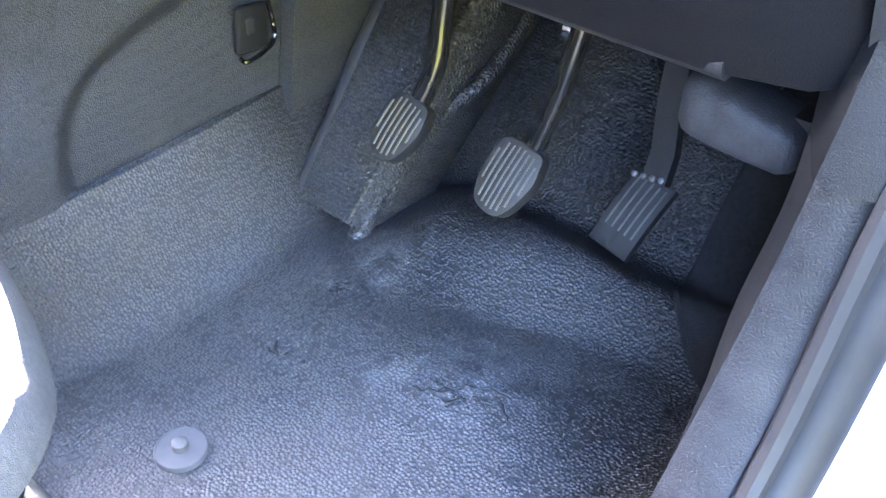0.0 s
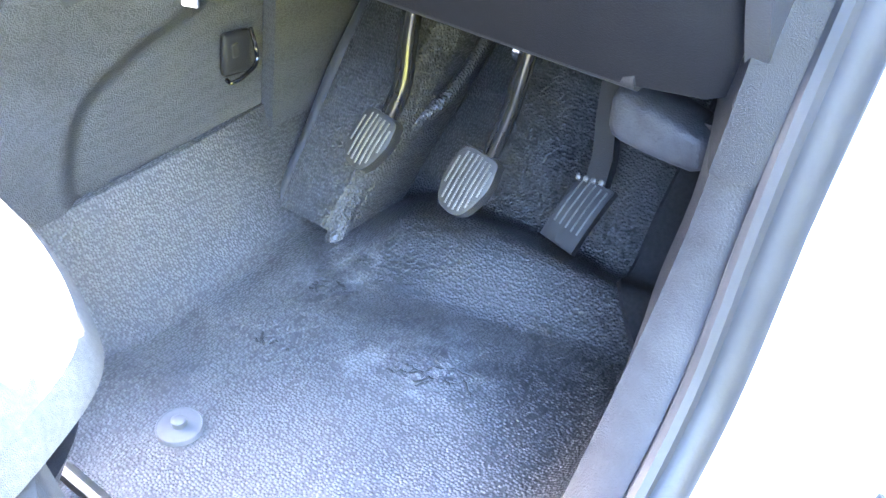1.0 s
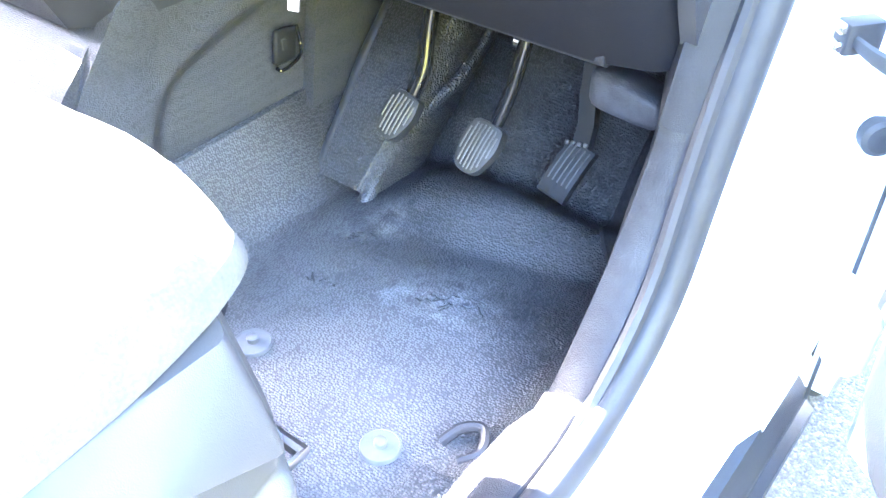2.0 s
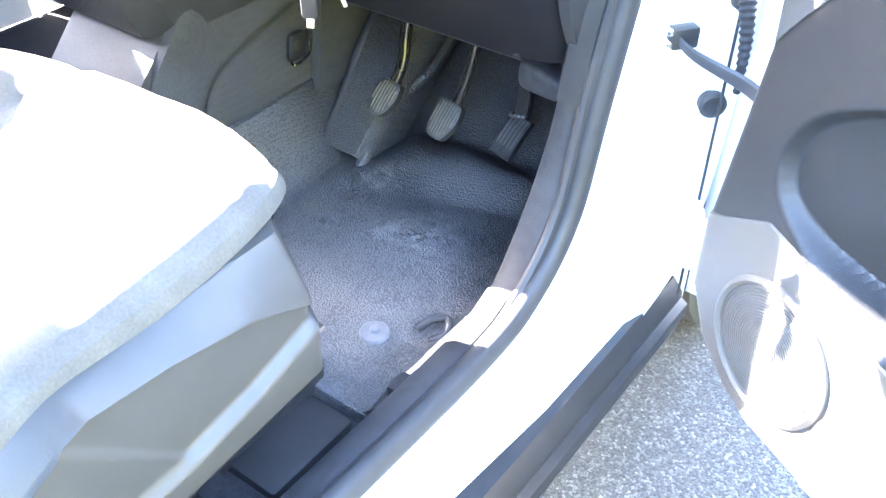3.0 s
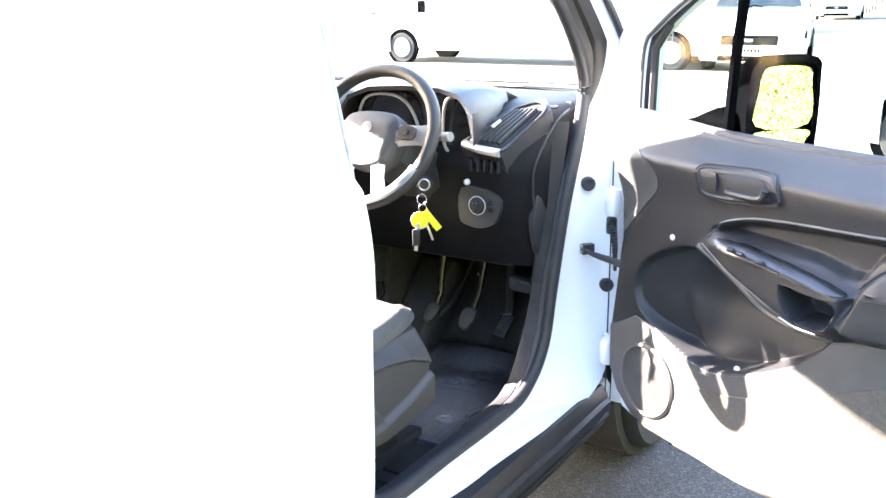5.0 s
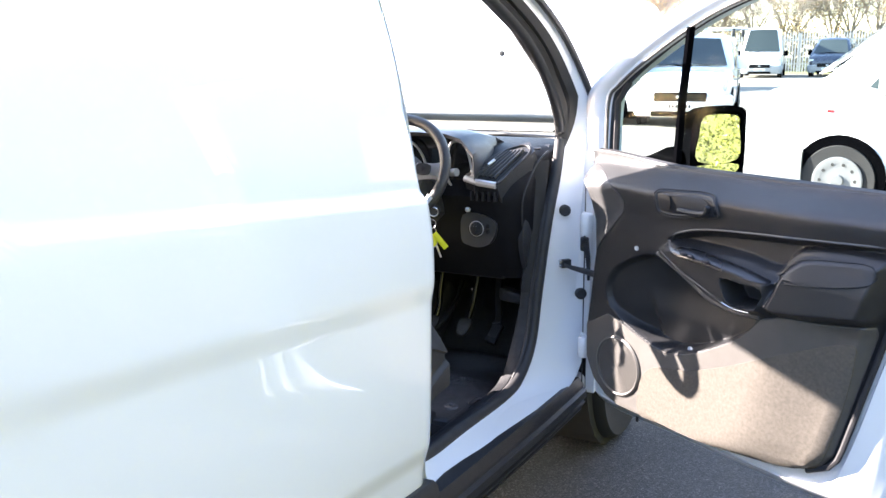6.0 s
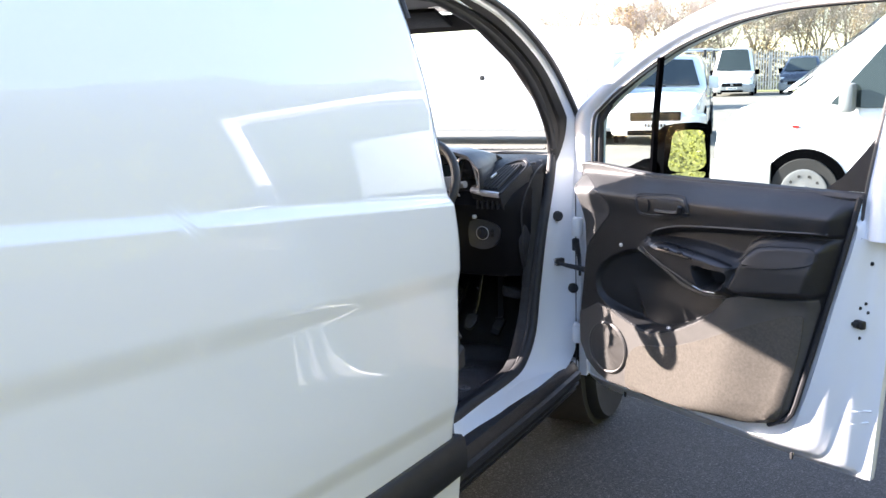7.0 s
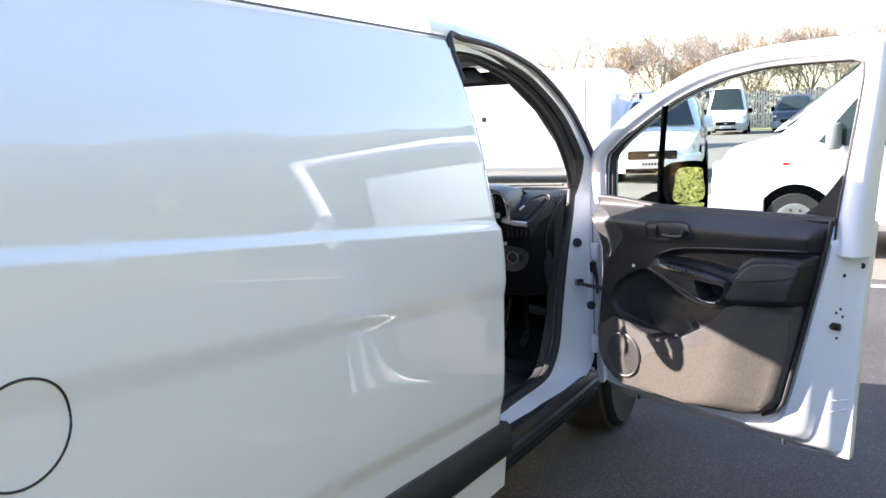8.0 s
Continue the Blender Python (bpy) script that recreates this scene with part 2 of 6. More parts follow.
def asphalt():
    """Dark binder with stones of two sizes, some of them pale, and large worn patches."""
    m = material("worn_asphalt", (0.05, 0.05, 0.051), 0.85, spread=0.0)
    nt = m.node_tree
    b = nt.nodes["Principled BSDF"]
    at = nt.nodes.new("ShaderNodeTexCoord")
    stones = nt.nodes.new("ShaderNodeTexVoronoi")
    stones.inputs["Scale"].default_value = 190
    fine = nt.nodes.new("ShaderNodeTexVoronoi")
    fine.inputs["Scale"].default_value = 420
    wide = nt.nodes.new("ShaderNodeTexNoise")
    wide.inputs["Scale"].default_value, wide.inputs["Detail"].default_value = 1.3, 5
    for n in (stones, fine, wide):
        nt.links.new(at.outputs["Object"], n.inputs["Vector"])
    grey = nt.nodes.new("ShaderNodeSeparateColor")
    nt.links.new(stones.outputs["Color"], grey.inputs[0])
    tone = nt.nodes.new("ShaderNodeValToRGB")
    e = tone.color_ramp.elements
    e[0].position, e[0].color = 0.0, (0.026, 0.026, 0.027, 1)
    e[1].position, e[1].color = 1.0, (0.125, 0.122, 0.118, 1)
    for pos, v in ((0.5, 0.042), (0.75, 0.058), (0.92, 0.082)):
        q = e.new(pos)
        q.color = (v, v * 0.99, v * 0.97, 1)
    nt.links.new(grey.outputs[0], tone.inputs[0])
    g2 = nt.nodes.new("ShaderNodeSeparateColor")
    nt.links.new(fine.outputs["Color"], g2.inputs[0])
    r1 = nt.nodes.new("ShaderNodeMapRange")
    r1.inputs["To Min"].default_value, r1.inputs["To Max"].default_value = 0.55, 1.45
    nt.links.new(g2.outputs[1], r1.inputs["Value"])
    r2 = nt.nodes.new("ShaderNodeMapRange")
    r2.inputs["From Min"].default_value, r2.inputs["From Max"].default_value = 0.3, 0.7
    r2.inputs["To Min"].default_value, r2.inputs["To Max"].default_value = 0.6, 1.12
    nt.links.new(wide.outputs["Fac"], r2.inputs["Value"])
    mul = nt.nodes.new("ShaderNodeMath")
    mul.operation = "MULTIPLY"
    nt.links.new(r1.outputs[0], mul.inputs[0])
    nt.links.new(r2.outputs[0], mul.inputs[1])
    sc = nt.nodes.new("ShaderNodeVectorMath")
    sc.operation = "SCALE"
    nt.links.new(tone.outputs[0], sc.inputs[0])
    nt.links.new(mul.outputs[0], sc.inputs["Scale"])
    nt.links.new(sc.outputs[0], b.inputs["Base Color"])
    bump = nt.nodes.new("ShaderNodeBump")
    bump.inputs["Strength"].default_value, bump.inputs["Distance"].default_value = 0.5, 0.004
    bump.invert = True
    nt.links.new(stones.outputs["Distance"], bump.inputs["Height"])
    nt.links.new(bump.outputs[0], b.inputs["Normal"])
    return m


ASPHALT = asphalt()


def glass(name, tint=(1, 1, 1), rough=0.0):
    m = bpy.data.materials.new(name)
    m.use_nodes = True
    nt = m.node_tree
    for n in list(nt.nodes):
        nt.nodes.remove(n)
    out = nt.nodes.new("ShaderNodeOutputMaterial")
    mix = nt.nodes.new("ShaderNodeMixShader")
    see = nt.nodes.new("ShaderNodeBsdfTransparent")
    see.inputs[0].default_value = (*tint, 1)
    gl = nt.nodes.new("ShaderNodeBsdfGlossy")
    gl.inputs["Roughness"].default_value = rough
    lw = nt.nodes.new("ShaderNodeLayerWeight")
    lw.inputs["Blend"].default_value = 0.5
    pw = nt.nodes.new("ShaderNodeMath")
    pw.operation = "POWER"
    pw.inputs[1].default_value = 4.0
    ml = nt.nodes.new("ShaderNodeMath")
    ml.operation = "MULTIPLY_ADD"
    ml.inputs[1].default_value, ml.inputs[2].default_value = 0.3, 0.003
    nt.links.new(lw.outputs["Facing"], pw.inputs[0])
    nt.links.new(pw.outputs[0], ml.inputs[0])
    nt.links.new(ml.outputs[0], mix.inputs[0])
    nt.links.new(see.outputs[0], mix.inputs[1])
    nt.links.new(gl.outputs[0], mix.inputs[2])
    nt.links.new(mix.outputs[0], out.inputs[0])
    return m


GLASS = glass("clear_window_glass", (0.86, 0.92, 0.90))
MIRROR = material("mirror_silvering", (0.9, 0.9, 0.9), 0.01, metal=1.0, spread=0.0)


# ---- mesh helpers ----
def thing(name, label, category, at=(0, 0, 0), kind="", group=""):
    ob = new(name)
    ob.location = at
    ob.empty_display_size = 0.1
    return tagged(ob, label, category, group, kind)


def part(name, bm, mat, parent=None, label="", smooth=True, shadow=True):
    """Links a bmesh, given in world places, as one mesh under its parent."""
    bmesh.ops.recalc_face_normals(bm, faces=bm.faces)
    me = bpy.data.meshes.new(name)
    bm.to_mesh(me)
    bm.free()
    me.materials.append(mat)
    if smooth:
        me.shade_smooth()
        me.set_sharp_from_angle(angle=radians(38))
    ob = new(name, me)
    if parent is not None:
        up_ = Matrix.Identity(4)
        p_ = parent
        while p_ is not None:
            up_ = p_.matrix_basis @ up_
            p_ = p_.parent
        ob.parent = parent
        me.transform(up_.inverted())
    if label:
        tagged(ob, label)
    ob.visible_shadow = shadow
    return ob


def box(x0, x1, y0, y1, z0, z1, r=0.0, seg=2, bm=None, turn=None):
    bm_ = bmesh.new()
    bmesh.ops.create_cube(bm_, size=1)
    for v in bm_.verts:
        v.co = Vector(((x0 + x1) / 2 + v.co.x * (x1 - x0), (y0 + y1) / 2 + v.co.y * (y1 - y0), (z0 + z1) / 2 + v.co.z * (z1 - z0)))
    if r:
        bmesh.ops.bevel(bm_, geom=bm_.edges[:], offset=r, segments=seg, profile=0.5, affect="EDGES")
    if turn is not None:
        bmesh.ops.transform(bm_, matrix=turn, verts=bm_.verts)
    if bm is None:
        return bm_
    me = bpy.data.meshes.new("t")
    bm_.to_mesh(me)
    bm_.free()
    bm.from_mesh(me)
    bpy.data.meshes.remove(me)
    return bm


def loft(rings, closed=True, caps=True, bm=None):
    """A skin over rings of equally many points."""
    bm = bm or bmesh.new()
    vs = [[bm.verts.new(p) for p in ring] for ring in rings]
    n = len(rings[0])
    for a, b in zip(vs, vs[1:]):
        for i in range(n if closed else n - 1):
            bm.faces.new((a[i], a[(i + 1) % n], b[(i + 1) % n], b[i]))
    if caps and closed:
        bm.faces.new(vs[0])
        bm.faces.new(vs[-1])
    return bm


def smooth_line(pts, k=6, closed=False):
    """A Catmull-Rom line through points."""
    P = [Vector(p) for p in pts]
    n = len(P)
    out = []
    for i in range(n if closed else n - 1):
        a, b, c, d = (P[(i - 1) % n], P[i], P[(i + 1) % n], P[(i + 2) % n]) if closed else (P[max(i - 1, 0)], P[i], P[i + 1], P[min(i + 2, n - 1)])
        for s in range(k):
            t = s / k
            out.append(0.5 * ((2 * b) + (c - a) * t + (2 * a - 5 * b + 4 * c - d) * t * t + (3 * b - 3 * c + d - a) * t ** 3))
    if not closed:
        out.append(P[-1])
    return out


def tube(pts, r, n=10, closed=False, bm=None, flat=1.0, up=(0, 0, 1)):
    """A round or flattened bar along points; r may be one radius or one a point."""
    P = [Vector(p) for p in pts]
    rings = []
    for i, p in enumerate(P):
        a = P[i - 1] if (i or closed) else p
        b = P[(i + 1) % len(P)] if (i < len(P) - 1 or closed) else p
        d = (b - a).normalized()
        s = d.cross(Vector(up))
        s = s.normalized() if s.length > 1e-4 else d.orthogonal().normalized()
        u = s.cross(d)
        q = r[i] if isinstance(r, (list, tuple)) else r
        rings.append([p + q * (math.cos(6.28319 * k / n) * s + flat * math.sin(6.28319 * k / n) * u) for k in range(n)])
    if closed:
        rings.append(rings[0])
        bm = loft(rings, caps=False, bm=bm)
        bmesh.ops.remove_doubles(bm, verts=bm.verts, dist=1e-6)
        return bm
    return loft(rings, bm=bm)


def plate(loop, depth, bm=None):
    """A flat piece with a given outline, thickened by the vector depth."""
    d = Vector(depth)
    return loft([[Vector(p) for p in loop], [Vector(p) + d for p in loop]], bm=bm)


def lathe(profile, centre, axis, n=32, bm=None):
    """Points (radius, along) turned about an axis."""
    ax = Vector(axis).normalized()
    s = ax.orthogonal().normalized()
    u = ax.cross(s)
    rings = [[Vector(centre) + ax * h + max(r, 1e-4) * (math.cos(6.28319 * k / n) * s + math.sin(6.28319 * k / n) * u) for k in range(n)] for r, h in profile]
    return loft(rings, bm=bm)


def sheet(fn, nu, nv, thick=None):
    """A grid surface from fn(u, v), u and v from 0 to 1, thickened by a vector."""
    g = [[Vector(fn(i / nu, j / nv)) for j in range(nv + 1)] for i in range(nu + 1)]
    bm = bmesh.new()
    tops = [[bm.verts.new(p) for p in row] for row in g]
    for i in range(nu):
        for j in range(nv):
            bm.faces.new((tops[i][j], tops[i + 1][j], tops[i + 1][j + 1], tops[i][j + 1]))
    if thick is not None:
        d = Vector(thick)
        low = [[bm.verts.new(p + d) for p in row] for row in g]
        for i in range(nu):
            for j in range(nv):
                bm.faces.new((low[i][j], low[i][j + 1], low[i + 1][j + 1], low[i + 1][j]))
        rim = [(i, 0) for i in range(nu)] + [(nu, j) for j in range(nv)] + [(i, nv) for i in range(nu, 0, -1)] + [(0, j) for j in range(nv, 0, -1)]
        for (a, b), (c, d_) in zip(rim, rim[1:] + rim[:1]):
            bm.faces.new((tops[a][b], tops[c][d_], low[c][d_], low[a][b]))
    return bm


def lerp_table(rows, x):
    """Piecewise line through (x, value) rows."""
    if x <= rows[0][0]:
        return rows[0][1]
    for (a, p), (b, q) in zip(rows, rows[1:]):
        if x <= b:
            return p + (q - p) * (x - a) / (b - a)
    return rows[-1][1]


def sm(a, b, x):
    t = min(max((x - a) / (b - a), 0), 1)
    return t * t * (3 - 2 * t)


# ---- ground ----
ground = part("ground", sheet(lambda u, v: (-150 + 300 * u, -150 + 300 * v, 0), 40, 40), ASPHALT)
tagged(ground, "worn grey asphalt car park in low sun", "ground", kind="structure")
yard = part("yard_surface", box(-60, 60, 4.9, 53.5, -0.05, 0.006), YARD)
tagged(yard, "pale dusty concrete yard in the sun", "ground", kind="structure")

def poly_in(poly, u, v):
    """Signed distance from an outline, positive inside."""
    best, ins = 1e9, False
    n = len(poly)
    for i in range(n):
        (ax, ay), (bx, by) = poly[i], poly[(i + 1) % n]
        ex, ey, px, py = bx - ax, by - ay, u - ax, v - ay
        t = min(max((px * ex + py * ey) / (ex * ex + ey * ey + 1e-12), 0), 1)
        best = min(best, math.hypot(px - t * ex, py - t * ey))
        if (ay > v) != (by > v) and u < ax + (v - ay) * ex / (by - ay):
            ins = not ins
    return best if ins else -best


def round_poly(pts, k=4):
    return [(p.x, p.y) for p in smooth_line([(a, b, 0) for a, b in pts], k, True)]


def ring_patch(loop, at, steps=8, lip=0.004):
    """A skin inside a closed outline, laid on at(u, v, lift); its rim turns down."""
    cu, cv = sum(p[0] for p in loop) / len(loop), sum(p[1] for p in loop) / len(loop)
    rings = []
    for s in range(1, steps + 1):
        k = s / steps
        rings.append([at(cu + (p[0] - cu) * k, cv + (p[1] - cv) * k, lip) for p in loop])
    rings.append([at(p[0], p[1], -lip) for p in loop])
    bm = loft(rings, caps=False)
    c = bm.verts.new(at(cu, cv, lip))
    bm.verts.ensure_lookup_table()
    n = len(loop)
    for i in range(n):
        bm.faces.new((c, bm.verts[i], bm.verts[(i + 1) % n]))
    return bm


# ---- the van's body ----
van = thing("panel_van", "white panel van standing with its driver's door open", "van")


def rise(y):
    """The body's lines climb towards the rear."""
    return 0.1 * max(-1.05 - y, -0.3)


def side_x(y, z):
    """Half width of the body at a height: a flat lower panel, a pressed band, a belt ledge and a leaning upper panel."""
    s = z - rise(y) * sm(1.80, 1.45, z)
    if s < 1.20:
        x = 0.945 - 0.028 * ((s - 1.05) / 0.48) ** 2
        x -= 0.0075 * sm(1.035, 0.975, s) * sm(0.62, 0.95, s) + 0.008 * sm(0.665, 0.61, s)
    else:
        t = (s - 1.20) / 0.6
        x = 0.945 - 0.0027 - 0.014 * sm(1.195, 1.225, s) - 0.020 * t - 0.118 * t * t
    return x - 0.05 * sm(-2.7, -3.4, y)


def right_panel(u, v):
    y = -1.15 - 2.15 * u + 0.060 * (1 - u) * sm(0.70, 0.42, v)
    low, top = 0.560 + rise(y) * 0.68, 1.79 + 0.03 * u
    arch = 0.10 * sm(0.35, 0.28, abs(y + 2.42))
    low += arch
    z = low + (top - low) * v
    flare = 0.014 * sm(0.50, 0.36, math.hypot(y + 2.42, z - 0.33)) * sm(0.30, 0.38, math.hypot(y + 2.42, z - 0.33))
    return (side_x(y, z) + flare - 0.02 * (1 - sm(0.0, 0.012, u)), y, z)


part("side_panel", sheet(right_panel, 120, 320, (-0.03, 0, 0)), WHITE, van, "smooth white rear side panel with creases")
part("side_panel", sheet(lambda u, v: [a * b for a, b in zip(right_panel(u, v), (-1, 1, 1))], 20, 40, (0.03, 0, 0)), WHITE, van)
part("roof", sheet(lambda u, v: (-0.77 + 1.54 * v, -3.3 + 2.92 * u, 1.80 + 0.03 * (1 - u) + 0.07 * math.sin(math.pi * v) ** 0.7 - 0.06 * sm(0.8, 1, u)), 24, 20, (0, 0, -0.04)), WHITE, van)
part("roof_ditch_strip", tube([(0.797 - 0.012 * (k / 12), -3.28 + 2.12 * k / 12, 1.832 - 0.028 * k / 12) for k in range(13)], 0.0035, 8), GREY_PALE, van, "dark roof ditch strip")
part("rear_wall", sheet(lambda u, v: ((2 * u - 1) * (side_x(-3.3, 0.4 + 1.42 * v) - 0.03), -3.32, 0.4 + 1.42 * v), 4, 4, (0, 0.03, 0)), WHITE, van)
part("bulkhead", sheet(lambda u, v: ((2 * u - 1) * (side_x(-1.3, 0.4 + 1.36 * v) - 0.05), -1.32, 0.4 + 1.36 * v), 4, 24, (0, -0.03, 0)), GREY, van)
part("rocker_cladding", loft([[(0.80, y, 0.30 + r), (0.862, y, 0.300 + r), (0.878, y, 0.310 + r), (0.880, y, 0.318 + r), (0.869, y, 0.323 + r), (0.890, y, 0.334 + r), (0.892, y, 0.343 + r), (0.880, y, 0.349 + r), (0.897, y, 0.360 + r), (0.897, y, 0.384 + r), (0.886, y, 0.392 + r), (0.885, y, 0.404 + r), (0.868, y, 0.425 + r), (0.80, y, 0.42 + r)] for y, r in [(0.05, 0.0), (-0.3, 0.01), (-0.7, 0.03), (-1.078, 0.05)]]), BLACK, van, "black moulded sill cladding with ribbed edge")
part("rear_cladding", loft([[(0.80, y, 0.455 + r), (0.922, y, 0.452 + r), (0.934, y, 0.47 + r), (0.935, y, 0.52 + r), (0.928, y, 0.556 + r), (0.918, y, 0.566 + r), (0.80, y, 0.56 + r)] for y, r in [(-1.083, 0.0), (-1.5, 0.028), (-1.98, 0.066), (-2.08, 0.10)]]), BLACK, van, "black moulded lower cladding")
part("lower_sill_skin", loft([[(0.80, y, 0.33 + r), (0.885, y, 0.325 + r), (0.905, y, 0.345 + r), (0.915, y, 0.45 + r), (0.80, y, 0.45 + r)] for y, r in [(-1.09, 0.0), (-1.5, 0.02), (-1.98, 0.05), (-2.08, 0.08)]]), WHITE, van)
part("wheelhouse", box(0.60, 0.905, -2.07, -1.2, 0.47, 0.665, 0.02), DARK, van)
part("floor_pan", box(-0.84, 0.80, -3.28, 0.55, 0.30, 0.36), DARK, van)
part("sill", loft([[(0.70, y, 0.36), (0.872, y, 0.36 + r), (0.872, y, 0.418 + r), (0.862, y, 0.432 + r), (0.80, y, 0.446 + r), (0.75, y, 0.456 + r), (0.70, y, 0.44 + r)] for y, r in [(0.10, -0.01), (-0.3, 0.0), (-0.7, 0.012), (-1.16, 0.03)]]), WHITE_IN, van, "white painted door sill")

SEAL = [(0.745, -0.30, 0.466), (0.745, -0.18, 0.495), (0.748, -0.10, 0.58), (0.752, -0.06, 0.74), (0.765, -0.02, 0.95), (0.775, 0.04, 1.13), (0.775, 0.065, 1.27), (0.77, -0.03, 1.41), (0.76, -0.20, 1.55), (0.745, -0.45, 1.665), (0.73, -0.70, 1.735), (0.72, -0.93, 1.765), (0.725, -1.03, 1.71), (0.75, -1.045, 1.5), (0.765, -1.02, 1.1), (0.755, -0.985, 0.74), (0.75, -0.94, 0.58), (0.746, -0.85, 0.49), (0.745, -0.6, 0.475)]
SKIN = [(0.865, -0.30, 0.425), (0.870, -0.06, 0.425), (0.878, 0.06, 0.50), (0.885, 0.095, 0.72), (0.887, 0.10, 0.95), (0.887, 0.11, 1.16), (0.872, 0.15, 1.32), (0.85, 0.04, 1.47), (0.835, -0.14, 1.60), (0.815, -0.41, 1.72), (0.79, -0.70, 1.785), (0.778, -1.02, 1.808), (0.787, -1.145, 1.795), (0.882, -1.15, 1.5), (0.908, -1.085, 1.1), (0.897, -1.078, 0.74), (0.890, -1.068, 0.56), (0.873, -0.985, 0.46), (0.867, -0.6, 0.44)]
seal_line, skin_line = smooth_line(SEAL, 6, True), smooth_line(SKIN, 6, True)


def pillar_dip(p):
    """The hinge pillar's face lies further forward than the chord."""
    return Vector((-0.006, 0.028 * sm(0.5, 0.7, p.z) * sm(1.35, 1.2, p.z) * sm(-0.5, -0.1, p.y), 0))


rows_ = []
for k, lift in [(0.0, 0), (0.14, 0), (0.2, 0.5), (0.45, 1), (0.72, 0.8), (0.8, 0.4), (1.0, 0)]:
    rows_.append([a.lerp(b, k) + lift * pillar_dip(a.lerp(b, k)) for a, b in zip(seal_line, skin_line)])
part("door_aperture", loft(rows_, caps=False), WHITE_IN, van, "white painted door aperture and hinge pillar")
part("door_seal", tube([p + Vector((0.006, 0, 0)) for p in seal_line], 0.018, 10, True), RUBBER, van, "black rubber door seal")
part("seal_lip", tube([p.lerp(q, -0.10) + Vector((0.008, 0, 0)) for p, q in zip(seal_line, skin_line)], 0.008, 8, True), RUBBER, van)
part("cant_rail", tube([(0.752, 0.20, 1.30), (0.79, 0.03, 1.46), (0.775, -0.16, 1.60), (0.755, -0.42, 1.725), (0.745, -0.72, 1.79), (0.738, -1.0, 1.815), (0.738, -1.25, 1.82)], 0.042, 12), WHITE, van, "white roof rail over the door")
band = []
for i in range(32, 76):
    a, b = seal_line[i], skin_line[i]
    g = min(1.0, (i - 31) / 8.0, (76 - i) / 3.0)
    band.append([a.lerp(b, k * g - 0.12) + Vector((0.004 + 0.012 * h, 0, -0.006 * h)) for k, h in ((0.0, 0), (0.03, 1), (0.30, 1.5), (0.36, 0.5), (0.42, 1.3), (0.66, 1.2), (0.70, 0))])
part("header_seal", loft(band, closed=False), SEAL_DARK, van, "thick brown-black header seal")
part("gutter_seal", tube([a.lerp(b, 0.90) + Vector((0.008, 0, 0.002)) for a, b in zip(seal_line, skin_line)][37:76], 0.0105, 8), SEAL_DARK, van, "black gutter seal over the door")

B_SKIN = [(0.47, -0.995, 0.875), (0.56, -1.068, 0.890), (0.74, -1.078, 0.897), (1.10, -1.085, 0.908), (1.50, -1.15, 0.882), (1.77, -1.145, 0.80)]


def shut_face(u, v):
    """The white pillar skin behind the gap between door opening and side panel."""
    z = 0.47 + 1.30 * v
    y = lerp_table([(a, b) for a, b, c in B_SKIN], z)
    x = lerp_table([(a, c) for a, b, c in B_SKIN], z)
    return (x - 0.004 - 0.022 * u, y + 0.004 - 0.14 * u, z)


part("shut_face", sheet(shut_face, 3, 40, (-0.01, 0, 0)), WHITE_IN, van, "white pillar skin at the shut line")

# trims inside the aperture
inner = smooth_line([(0.715, -0.02, 1.16), (0.71, -0.05, 0.95), (0.704, -0.072, 0.737), (0.695, -0.10, 0.62), (0.688, -0.15, 0.515), (0.688, -0.20, 0.468), (0.690, -0.30, 0.452), (0.692, -0.6, 0.458), (0.695, -0.86, 0.475), (0.70, -0.96, 0.58)], 6)
outer = smooth_line([(0.765, 0.02, 1.16), (0.757, -0.02, 0.95), (0.742, -0.066, 0.737), (0.738, -0.10, 0.61), (0.736, -0.165, 0.515), (0.736, -0.22, 0.485), (0.736, -0.30, 0.470), (0.737, -0.6, 0.476), (0.738, -0.85, 0.492), (0.742, -0.93, 0.58)], 6)


def strip(i0, i1, mat, name, label, lift=0.0):
    rings = []
    for i in range(i0, i1 + 1):
        a, b = inner[i], outer[i]
        d = (inner[min(i + 1, i1)] - inner[max(i - 1, i0)]).normalized()
        n = (b - a).cross(d).normalized()
        n = n if n.z + 0.3 * n.x - 0.4 * n.y > 0 else -n
        low = a - n * 0.05 + Vector((-0.012, 0, 0))
        rings.append([low, a - n * 0.006 + n * lift, a.lerp(b, 0.08) + n * (0.004 + lift), a.lerp(b, 0.5) + n * (0.008 + lift), a.lerp(b, 0.92) + n * (0.003 + lift), b - n * 0.004, b - n * 0.03])
    return part(name, loft(rings, closed=False), mat, sills, label)


sills = thing("sill_trim", "dark grey scuffed plastic sill and pillar trims", "trim", (0.71, -0.3, 0.45))
strip(0, 12, GREY, "pillar_trim", "dark grey lower pillar trim", 0.009)
strip(12, 29, SCUFFED, "kick_trim", "scuffed grey kick trim")
strip(29, 54, SCUFFED, "sill_plate", "scuffed grey sill plate", 0.003)
part("sill_clip", box(0.665, 0.70, -0.40, -0.36, 0.40, 0.445, 0.01), GREY, sills)

# hinge pillar fittings
PN = Vector((0.6, -0.8, 0))
for p in ((0.812, 0.042, 0.994), (0.862, 0.072, 0.711)):
    part("grommet", lathe([(0.019, -0.01), (0.019, 0.003), (0.014, 0.006), (0.004, 0.004)], p, PN, 20), RUBBER, van, "black rubber grommet")
